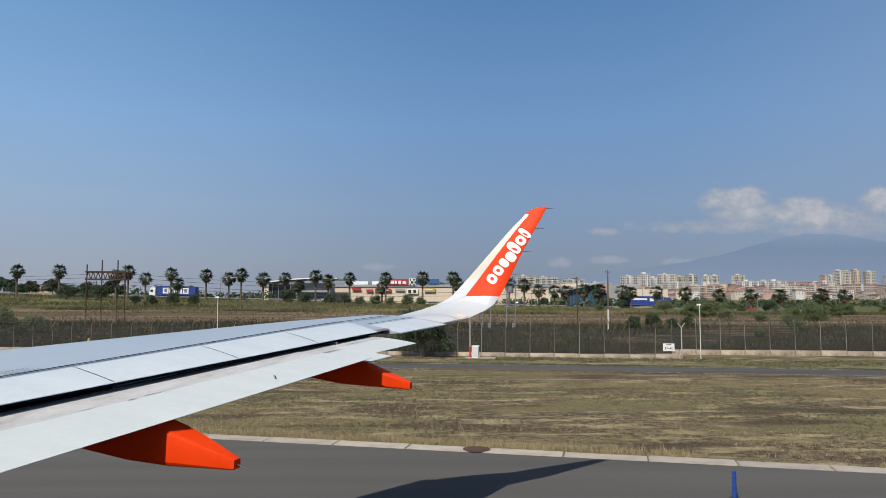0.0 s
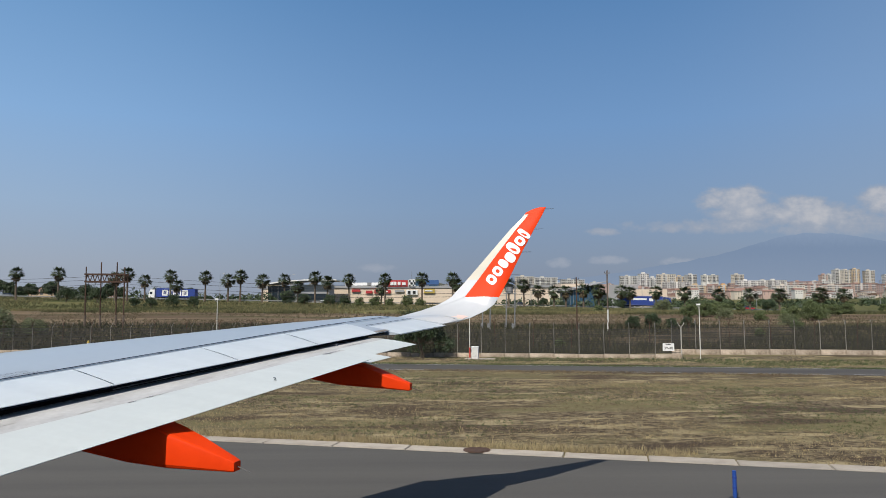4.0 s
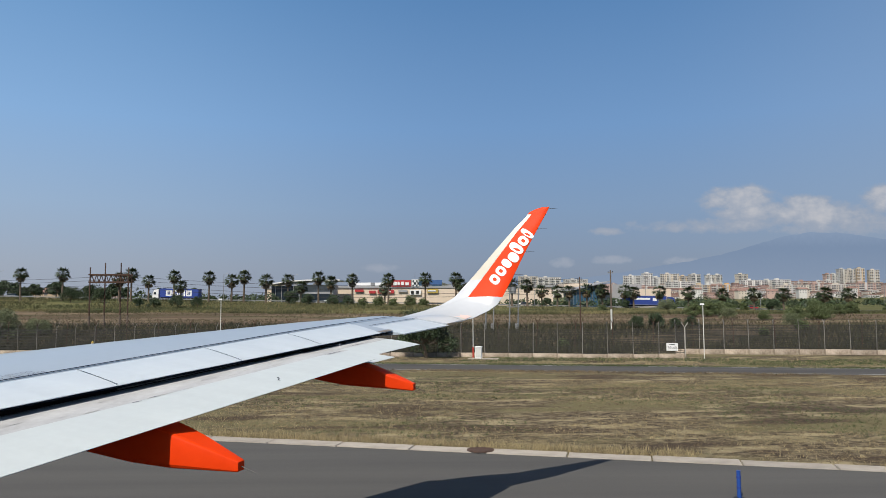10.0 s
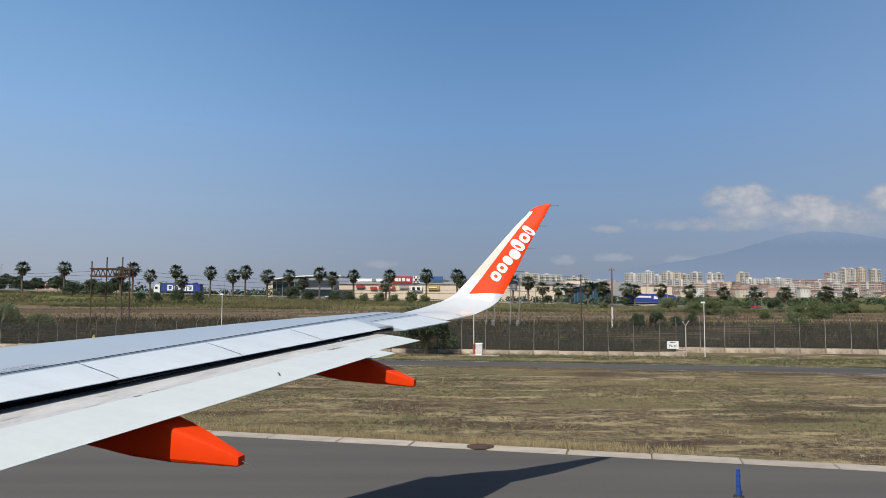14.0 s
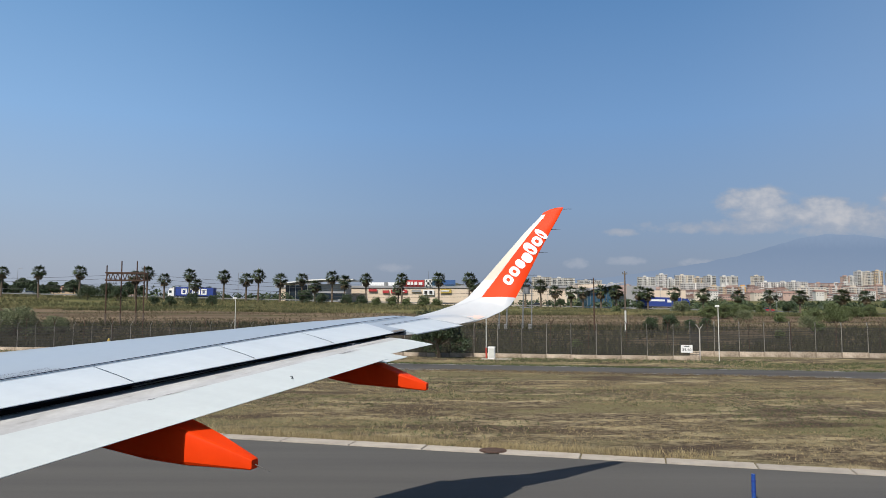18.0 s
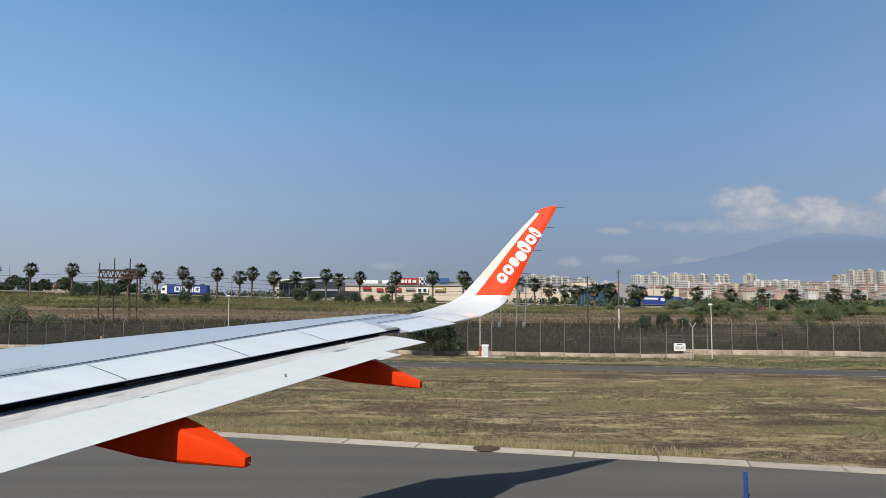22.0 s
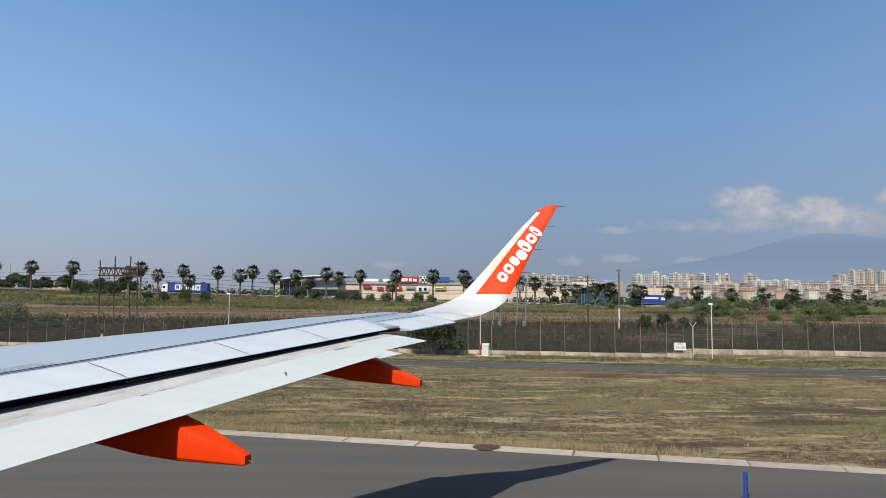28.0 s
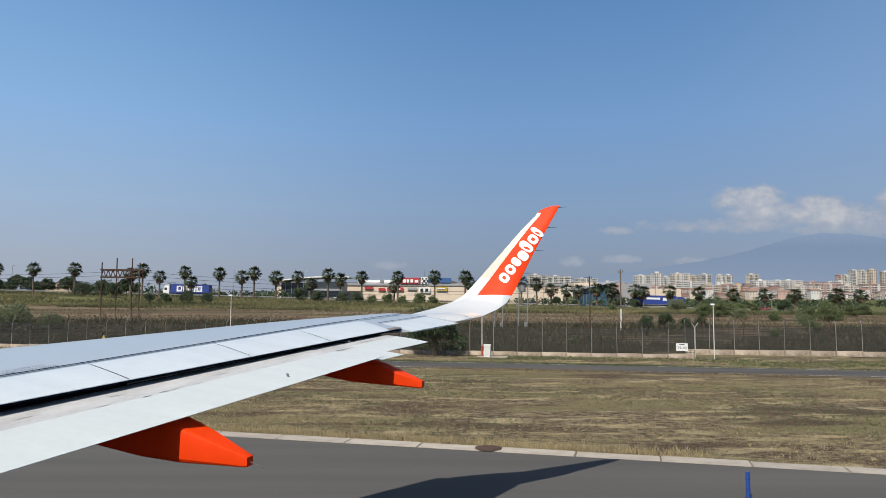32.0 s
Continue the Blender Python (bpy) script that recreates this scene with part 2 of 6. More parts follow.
M["palm"] = mat("palm", (0.055, 0.075, 0.030), (0.040, 0.055, 0.024), 0.6, 0.0, 1.0, 5.0, island=0.35)
M["palm_dead"] = mat("palm_dead", (0.17, 0.12, 0.065), (0.11, 0.08, 0.045), 0.8, 0.0, 1.0, 5.0, island=0.3)
M["leaf"] = mat("leaf", (0.110, 0.138, 0.050), (0.070, 0.092, 0.032), 0.6, 0.0, 0.5, 3.0, island=0.3)
M["leaf_dark"] = mat("leaf_dark", (0.048, 0.074, 0.030), (0.032, 0.050, 0.022), 0.6, 0.0, 0.5, 3.0, island=0.4)
M["leaf_pale"] = mat("leaf_pale", (0.15, 0.17, 0.085), (0.10, 0.12, 0.055), 0.6, 0.0, 0.5, 3.0, island=0.4)
M["grass_green"] = mat("grass_green", (0.075, 0.098, 0.032), (0.05, 0.07, 0.025), 0.8, 0.0, 0.4, 3.0, island=0.4)
M["straw"] = mat("straw", (0.36, 0.29, 0.155), (0.25, 0.20, 0.11), 0.85, 0.0, 0.4, 3.0, island=0.4)
M["stubble"] = mat("stubble", (0.19, 0.145, 0.085), (0.12, 0.09, 0.055), 0.9, 0.0, 0.4, 3.0, island=0.45)
for k, c in dict(white=(0.66, 0.64, 0.60), grey=(0.50, 0.49, 0.47), cream=(0.60, 0.53, 0.44), ochre=(0.55, 0.42, 0.28), rose=(0.46, 0.33, 0.28), orange=(0.62, 0.36, 0.14)).items():
    M["block_" + k] = mat("block_" + k, c, tuple(v * 0.86 for v in c), 0.85, 0.0, 0.08, 0.6, island=-0.08)
M["win"] = mat("win", (0.16, 0.155, 0.155), (0.10, 0.10, 0.105), 0.4)
M["balcony"] = mat("balcony", (0.55, 0.53, 0.50), (0.46, 0.45, 0.42), 0.8)
M["hill"] = mat("hill", (0.10, 0.105, 0.075), (0.065, 0.07, 0.055), 0.95, 0.0, 0.01, 0.05)
# The mountain glows in a haze colour instead of taking sunlight
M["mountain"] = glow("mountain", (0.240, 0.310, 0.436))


def slope_haze(nt):
    """Painted haze on far slopes: bluer at the top, paler towards the plain, with faint gullies."""
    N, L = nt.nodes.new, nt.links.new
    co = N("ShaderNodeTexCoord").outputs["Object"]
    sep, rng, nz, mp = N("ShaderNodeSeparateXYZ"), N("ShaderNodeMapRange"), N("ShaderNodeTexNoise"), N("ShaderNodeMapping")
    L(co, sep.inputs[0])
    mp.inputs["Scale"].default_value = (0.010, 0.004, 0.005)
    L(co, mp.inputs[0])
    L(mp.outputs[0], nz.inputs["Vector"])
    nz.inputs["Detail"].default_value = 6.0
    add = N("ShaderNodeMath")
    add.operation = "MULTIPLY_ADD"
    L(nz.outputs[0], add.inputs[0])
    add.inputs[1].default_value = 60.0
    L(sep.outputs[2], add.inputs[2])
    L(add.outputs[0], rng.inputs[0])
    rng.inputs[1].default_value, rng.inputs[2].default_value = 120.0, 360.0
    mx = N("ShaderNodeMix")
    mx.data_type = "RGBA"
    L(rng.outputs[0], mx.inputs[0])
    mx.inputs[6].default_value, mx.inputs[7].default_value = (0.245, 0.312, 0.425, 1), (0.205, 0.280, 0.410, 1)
    # Painted haze again: the summit colour runs into the sky's
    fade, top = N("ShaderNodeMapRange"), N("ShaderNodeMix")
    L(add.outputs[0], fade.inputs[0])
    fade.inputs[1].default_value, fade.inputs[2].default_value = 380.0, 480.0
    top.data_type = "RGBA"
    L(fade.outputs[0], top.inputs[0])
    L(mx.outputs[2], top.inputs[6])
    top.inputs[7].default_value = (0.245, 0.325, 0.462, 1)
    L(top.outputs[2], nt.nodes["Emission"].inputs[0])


slope_haze(M["mountain"].node_tree)


def ground_material():
    """Mown dry field near, then dark weeds, a brown track and a grassy bank beyond the fence."""
    m = bpy.data.materials.new("ground")
    m.use_nodes = True
    nt = m.node_tree
    N, L = nt.nodes.new, nt.links.new
    b = nt.nodes["Principled BSDF"]
    b.inputs["Roughness"].default_value = 0.95
    b.inputs["Specular IOR Level"].default_value = 0.1
    co = N("ShaderNodeTexCoord").outputs["Object"]

    def nz(scale, detail=4.0, stretch=None):
        n = N("ShaderNodeTexNoise")
        n.inputs["Scale"].default_value, n.inputs["Detail"].default_value = scale, detail
        if stretch:
            mp = N("ShaderNodeMapping")
            mp.inputs["Rotation"].default_value = (0, 0, radians(14.5))
            mp.inputs["Scale"].default_value = stretch
            L(co, mp.inputs[0])
            L(mp.outputs[0], n.inputs["Vector"])
        else:
            L(co, n.inputs["Vector"])
        return n.outputs[0]

    def step(v, lo, hi):
        n = N("ShaderNodeMapRange")
        n.interpolation_type = "SMOOTHSTEP"
        L(v, n.inputs[0])
        n.inputs[1].default_value, n.inputs[2].default_value = lo, hi
        return n.outputs[0]

    def mix(f, a, c):
        n = N("ShaderNodeMix")
        n.data_type = "RGBA"
        L(f, n.inputs[0])
        for s, v in ((n.inputs[6], a), (n.inputs[7], c)):
            if isinstance(v, tuple):
                s.default_value = (*v, 1)
            else:
                L(v, s)
        return n.outputs[2]

    col = mix(step(nz(5.0, 10.0, (0.6, 1.0, 1.0)), 0.40, 0.60), (0.048, 0.036, 0.025), (0.175, 0.140, 0.090))
    col = mix(step(nz(1.1, 9.0, (0.40, 1.0, 1.0)), 0.50, 0.62), col, (0.30, 0.25, 0.15))
    col = mix(step(nz(0.26, 10.0, (0.30, 1.0, 1.0)), 0.46, 0.60), col, (0.140, 0.122, 0.064))
    col = mix(step(nz(0.45, 10.0, (0.30, 1.0, 1.0)), 0.54, 0.64), col, (0.062, 0.045, 0.032))
    col = mix(step(nz(22.0, 6.0, (0.5, 1.0, 1.0)), 0.58, 0.70), col, (0.33, 0.285, 0.185))
    col = mix(step(nz(9.0, 8.0, (0.5, 1.0, 1.0)), 0.60, 0.70), col, (0.05, 0.038, 0.027))
    sep = N("ShaderNodeSeparateXYZ")
    L(co, sep.inputs[0])
    # distance behind the fence line, with an uneven edge
    along = N("ShaderNodeMath")
    along.operation = "MULTIPLY_ADD"
    L(sep.outputs[0], along.inputs[0])
    along.inputs[1].default_value = 0.2
    L(sep.outputs[1], along.inputs[2])
    wob = N("ShaderNodeMath")
    wob.operation = "MULTIPLY_ADD"
    L(nz(0.05, 6.0, (0.4, 1.0, 1.0)), wob.inputs[0])
    wob.inputs[1].default_value = 22.0
    L(along.outputs[0], wob.inputs[2])
    dark = mix(step(nz(0.5, 6.0, (0.35, 1.0, 1.0)), 0.42, 0.60), (0.036, 0.033, 0.020), (0.100, 0.077, 0.053))
    soil = mix(step(nz(0.10, 8.0, (0.15, 1.0, 1.0)), 0.40, 0.62), (0.110, 0.078, 0.052), (0.185, 0.140, 0.092))
    soil = mix(step(nz(0.22, 8.0, (0.12, 1.0, 1.0)), 0.55, 0.66), soil, (0.066, 0.068, 0.030))
    grass = mix(step(nz(0.12, 8.0, (0.12, 1.0, 1.0)), 0.40, 0.62), (0.066, 0.074, 0.028), (0.150, 0.138, 0.060))
    col = mix(step(wob.outputs[0], 74.0, 78.0), col, dark)
    col = mix(step(wob.outputs[0], 103.0, 108.0), col, soil)
    col = mix(step(wob.outputs[0], 158.0, 170.0), col, grass)
    L(col, b.inputs["Base Color"])
    bp = N("ShaderNodeBump")
    bp.inputs["Distance"].default_value = 0.06
    L(nz(9.0, 6.0), bp.inputs["Height"])
    L(bp.outputs[0], b.inputs["Normal"])
    return m


M["ground"] = ground_material()


# ---- mesh helpers ----
class Shape:
    """Gathers points and faces of one mesh, with a material for each face."""

    def __init__(self):
        self.v, self.f, self.m = [], [], []

    def add(self, pts, faces, mi=0):
        k = len(self.v)
        self.v += [tuple(p) for p in pts]
        self.f += [tuple(i + k for i in f) for f in faces]
        self.m += [mi] * len(faces)
        return self

    def box(self, x0, x1, y0, y1, z0, z1, mi=0, top=1.0):
        cx, cy = (x0 + x1) / 2, (y0 + y1) / 2
        p = [(x, y, z0) for x, y in ((x0, y0), (x1, y0), (x1, y1), (x0, y1))]
        p += [(cx + (x - cx) * top, cy + (y - cy) * top, z1) for x, y, _ in p]
        return self.add(p, [(3, 2, 1, 0), (4, 5, 6, 7), (0, 1, 5, 4), (1, 2, 6, 5), (2, 3, 7, 6), (3, 0, 4, 7)], mi)

    def tube(self, a, b, r0, r1=None, n=6, mi=0):
        a, b = Vector(a), Vector(b)
        r1 = r0 if r1 is None else r1
        q = (b - a).to_track_quat("Z", "Y")
        p = []
        for c, r in ((a, r0), (b, r1)):
            p += [c + q @ Vector((r * math.cos(2 * math.pi * i / n), r * math.sin(2 * math.pi * i / n), 0)) for i in range(n)]
        f = [(i, (i + 1) % n, n + (i + 1) % n, n + i) for i in range(n)]
        return self.add(p, f + [tuple(range(n - 1, -1, -1)), tuple(range(n, 2 * n))], mi)

    def loft(self, rings, closed=True, caps=True, mi=0):
        n = len(rings[0])
        p = [q for r in rings for q in r]
        f = []
        for j in range(len(rings) - 1):
            for i in range(n if closed else n - 1):
                k = (i + 1) % n
                f.append((j * n + i, j * n + k, (j + 1) * n + k, (j + 1) * n + i))
        if caps and closed:
            f += [tuple(range(n - 1, -1, -1)), tuple(range((len(rings) - 1) * n, len(rings) * n))]
        return self.add(p, f, mi)

    def mesh(self, name, mats, smooth=False):
        me = bpy.data.meshes.new(name)
        me.from_pydata(self.v, [], self.f)
        for k in mats:
            me.materials.append(M[k])
        me.polygons.foreach_set("material_index", self.m)
        me.update()
        if smooth:
            me.shade_smooth()
            me.set_sharp_from_angle(angle=radians(smooth if smooth is not True else 35))
        return me


def part(name, shape, mats, parent=None, label="", smooth=False, m=None):
    mats = [mats] if isinstance(mats, str) else mats
    me = shape if isinstance(shape, bpy.types.Mesh) else shape.mesh(name, mats, smooth)
    ob = new(name, me)
    ob.parent = parent
    if m is not None:
        ob.matrix_basis = m
    return tagged(ob, label)


def thing(name, label, category, m=None, group="", kind=""):
    ob = new(name)
    ob.empty_display_size = 0.2
    if m is not None:
        ob.matrix_basis = m
    return tagged(ob, label, category, group, kind)


def ground_z(x, y):
    """Height of the land: flat airfield, a bank behind the fence, rising to the road, then slowly to the town."""
    def s(v, a, b):
        t = min(1, max(0, (v - a) / (b - a)))
        return t * t * (3 - 2 * t)
    y2, y3 = y + 0.1 * x, y + 0.2 * x
    tilt = -0.0225 * min(110, max(-190, x)) * s(y2, 120, 222) * (1 - s(y, 480, 900))
    return tilt + 1.6 * s(y3, 66, 92) + 0.8 * s(y3, 95, 165) + 0.9 * s(y2, 165, 200) + 0.5 * s(y2, 200, 222) + 10 * s(y, 480, 1300) + 0.07 * s(y3, 66, 74) * math.sin(x * 0.05 + y * 0.03)


# ---- setting ----
KERB = lambda x: 21.9 - 0.26 * x     # taxiway edge
ROAD0, ROAD1 = (lambda x: 48.0 - 0.19 * x), (lambda x: 52.9 - 0.19 * x)
FENCE = lambda x: 60.2 - 0.18 * x


def build_ground():
    ys = [-4800, -900, -250, -80, -30, 0, 14, 20, 26, 34, 42, 50, 56, 62, 68, 74, 80, 90, 105, 125, 150, 170, 182, 188, 194, 200, 206, 212, 218, 224, 232, 250, 300, 380, 480, 620, 800, 1000, 1300, 1700, 2600, 4800]
    xs = [-4800, -1500, -600, -300, -200, -140, -100, -75, -55, -40, -28, -16, -8, 0, 8, 16, 28, 40, 55, 75, 100, 140, 200, 300, 600, 1500, 4800]
    s = Shape()
    p = [(x, y, ground_z(x, y)) for y in ys for x in xs]
    n = len(xs)
    s.add(p, [(j * n + i, j * n + i + 1, (j + 1) * n + i + 1, (j + 1) * n + i) for j in range(len(ys) - 1) for i in range(n - 1)])
    tagged(part("ground", s, "ground", smooth=True), "dry mown airfield grass with brown soil, running to scrubland", "ground", kind="structure")


def strip(name, lo, hi, x0, x1, z, key, label, category, step=8.0, kind="structure"):
    s = Shape()
    n = int((x1 - x0) / step) + 1
    p = []
    for i in range(n + 1):
        x = x0 + (x1 - x0) * i / n
        p += [(x, lo(x), z), (x, hi(x), z)]
    f = [(2 * i, 2 * i + 2, 2 * i + 3, 2 * i + 1) for i in range(n)]
    s.add(p, f)
    return tagged(part(name, s, key), label, category, kind=kind)


build_ground()
strip("taxiway", lambda x: -70 - 0.26 * x, KERB, -320, 320, 0.02, "asphalt", "smooth dark grey asphalt taxiway", "taxiway")
service_road = strip("service_road", ROAD0, ROAD1, -320, 120, 0.015, "asphalt_old", "narrow weathered asphalt service road along the fence", "road")
for off in (0.35, 4.5):
    s = Shape()
    random.seed(int(off * 10))
    x = -90
    while x < 60:
        w = random.uniform(3, 9)
        s.add([(x, ROAD0(x) + off, 0.02), (x + w, ROAD0(x + w) + off, 0.02), (x + w, ROAD0(x + w) + off + 0.13, 0.02), (x, ROAD0(x) + off + 0.13, 0.02)], [(0, 1, 2, 3)])
        x += w + random.uniform(0.1, 1.5)
    part("edge_line", s, "white_line", service_road, "worn white road edge line")


def slant(f, x, d=0.0):
    """Frame of a point on an edge line: its pose, turned along the line."""
    a = math.degrees(math.atan(f(1) - f(0)))
    n = Vector((-(f(1) - f(0)), 1)).normalized()
    return pose(x + n.x * d, f(x) + n.y * d, 0, 0, 0, a)


def build_kerb():
    k = thing("kerb", "pale concrete kerb slabs edging the taxiway", "kerb", kind="structure")
    s = Shape().box(-1.18, 1.18, -0.33, 0.33, 0.0, 0.045, top=0.985)
    me = s.mesh("kerb_slab", ["kerb"])
    random.seed(4)
    x = -46.0
    while x < 60:
        part("kerb_slab", me, "kerb", k, m=slant(KERB, x, 0.33) @ pose(0, 0, random.uniform(-0.012, 0.012), 0, 0, random.uniform(-0.25, 0.25)))
        x += 2.39 * math.cos(math.atan(0.26))


build_kerb()


def build_fence():
    wall = thing("fence_wall", "low pale stone plinth wall under the fence", "wall", kind="structure")
    fence = thing("perimeter_fence", "grey steel mesh perimeter fence with angled barbed tops", "fence")
    post = Shape().tube((0, 0, 0), (0, 0, 2.15), 0.03, n=6)
    post.tube((0, 0, 2.13), (-0.02, -0.30, 2.55), 0.02, n=4).tube((0, 0, 2.13), (0.02, 0.30, 2.55), 0.025, n=4)
    post_me = post.mesh("fence_post", ["post_grey"])
    pan = Shape()
    for i in range(20):
        x = (i + 0.5) * 0.1
        pan.box(x - 0.009, x + 0.009, -0.006, 0.006, 0.02, 2.05)
    for i in range(15):
        z = 0.04 + i * 0.142
        pan.box(0, 2, -0.014, -0.006, z - 0.018, z + 0.018)
    pan_me = pan.mesh("mesh_panel", ["wire"])
    barb = Shape()
    for yy, zz in ((-0.12, 2.3), (-0.28, 2.53), (0.12, 2.3), (0.28, 2.53)):
        barb.box(0, 2, yy - 0.004, yy + 0.004, zz - 0.004, zz + 0.004)
    barb_me = barb.mesh("barbed_wire", ["wire"])
    base_me = Shape().box(-0.995, 0.995, -0.16, 0.16, 0, 0.34, top=0.99).mesh("wall_block", ["wall_stone"])
    step = 2.0 * math.cos(math.atan(0.18))
    random.seed(8)
    for i in range(-96, 34):
        x = i * step
        back = 0.0 if x < 19.5 else 5.0
        m = slant(FENCE, x, back)
        part("wall_block", base_me, "wall_stone", wall, m=m @ pose(1, 0, random.uniform(-0.03, 0.02)) @ Matrix.Diagonal((1, 1, 1.0 if not back else 1.35, 1)))
        z = 0.3 if not back else 0.42
        part("fence_post", post_me, "post_grey", fence, m=m @ pose(0, 0, z, random.uniform(-1, 1), random.uniform(-1, 1), 0))
        part("mesh_panel", pan_me, "wire", fence, m=m @ pose(0, 0, z))
        part("barbed_wire", barb_me, "wire", fence, m=m @ pose(0, 0, z))
    # square corner post with two arms
    c = Shape().tube((0, 0, 0), (0, 0, 2.5), 0.05, n=8).tube((0, 0, 2.45), (-0.28, -0.1, 2.85), 0.03, n=5).tube((0, 0, 2.45), (0.28, 0.1, 2.85), 0.03, n=5)
    part("corner_post", c, "concrete_pole", fence, "stout pale corner post", m=slant(FENCE, 19.7, 0.0))


build_fence()


def build_old_fence():
    """Rusty posts of an older fence, a few metres behind the new one."""
    old = thing("old_fence", "rusty old fence posts with forked tops and slack wires", "fence")
    post = Shape().tube((0, 0, -0.1), (0, 0, 2.5), 0.04, n=5).tube((0, 0, 2.45), (-0.2, -0.05, 2.9), 0.028, n=4).tube((0, 0, 2.45), (0.2, 0.05, 2.9), 0.028, n=4).mesh("fence_post", ["rust"])
    wire = Shape()
    for z in (0.5, 1.1, 1.7, 2.3):
        wire.box(0, 3.6, -0.006, 0.006, z - 0.006, z + 0.006)
    wire_me = wire.mesh("slack_wire", ["wire"])
    random.seed(77)
    for i in range(-22, 18):
        m = slant(FENCE, i * 3.5 + 0.8, 9.0)
        z = ground_z(m.translation.x, m.translation.y)
        part("fence_post", post, "rust", old, m=m @ pose(0, 0, z, random.uniform(-3, 3), random.uniform(-3, 3), 0))
        part("slack_wire", wire_me, "wire", old, m=m @ pose(0, 0, z))


build_old_fence()


# mountain and hills in the distance
def ridge(name, y, pts, depth, key, label, category, jag, seed, kind="structure"):
    s = Shape()
    xs = np.linspace(pts[0][0], pts[-1][0], 160)
    px, pz = [q[0] for q in pts], [q[1] for q in pts]
    rings = []
    for x in xs:
        z = float(np.interp(x, px, pz))
        z += jag * noise.fractal(Vector((x * 0.012, seed, 0)), 1.0, 2.0, 5) * min(1, z / max(pz) * 2)
        rings.append([(x, y + depth * k, max(-5, z * (1 - abs(k)) if k < 0 else z * (1 - k * 0.6))) for k in (-1, -0.6, -0.3, 0, 0.6, 1)])
    s.loft(rings, closed=False)
    return tagged(part(name, s, key, smooth=70), label, category, kind=kind)


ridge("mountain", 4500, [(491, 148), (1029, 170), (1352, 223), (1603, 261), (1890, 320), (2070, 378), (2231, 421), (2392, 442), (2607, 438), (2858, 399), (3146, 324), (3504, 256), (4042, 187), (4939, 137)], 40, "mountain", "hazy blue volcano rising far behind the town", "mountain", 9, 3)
ridge("hill", 2300, [(-115, 69), (-83, 80), (-60, 84), (-38, 85), (-15, 80), (13, 71), (40, 65)], 160, "hill", "low dark scrub-covered hill with radio masts", "hill", 9, 7)
ridge("hill", 2600, [(87, 71), (118, 83), (143, 87), (180, 92), (222, 85), (274, 71)], 120, "hill", "small dark scrub-covered hill", "hill", 8, 11)
strip("centre_line", lambda x: -2.6 - 0.26 * x, lambda x: -2.2 - 0.26 * x, -200, 200, 0.026, "yellow_line", "worn yellow taxiway centre line", "road marking")

# ---- aircraft ----
# Its own axes: x aft, y outboard, z up, from the window.
plane = thing("aircraft", "white and orange airliner with its starboard wing flaps lowered", "aircraft", pose(0, 0, 0, 0, 0, -16.5))


def n_te(o):
    return 4.39 + 0.254 * (13.2 - o)


def z_te(o):
    return 3.457 + 0.079 * (o - 5.65) - 0.002 * max(0, o - 10.5) ** 2


def chord(o):
    return 1.9 + 0.27 * (14.4 - o)


def foil_up(t):
    """Height of the upper skin, by chord share from the trailing edge."""
    u = 1 - t
    th = 5 * 0.115 * (0.2969 * math.sqrt(max(u, 0)) - 0.126 * u - 0.3516 * u ** 2 + 0.2843 * u ** 3 - 0.1036 * u ** 4)
    return th + 0.016 * 4 * u * (1 - u)


def foil_low(t):
    u = 1 - t
    th = 5 * 0.115 * (0.2969 * math.sqrt(max(u, 0)) - 0.126 * u - 0.3516 * u ** 2 + 0.2843 * u ** 3 - 0.1036 * u ** 4)
    return -th + 0.016 * 4 * u * (1 - u)


def skin(o, t, lift=0.0):
    c = chord(o)
    return (-(n_te(o) + t * c), o, z_te(o) + foil_up(t) * c * (0.78 + 0.22 * min(1, max(0, (o - 6) / 6.5))) + lift)


def outer(o, t, lift=0.0):
    c = chord(o) + 0.2
    return (-(n_te(o) - 0.2 + t * c), o, z_te(o) - 0.06 + (foil_up(t) * c + 0.055 * t) + lift)


UP = [0.0, 0.03, 0.07, 0.12, 0.18, 0.25, 0.33, 0.42, 0.52, 0.62, 0.72, 0.81, 0.88, 0.94, 0.98, 0.995, 1.0]


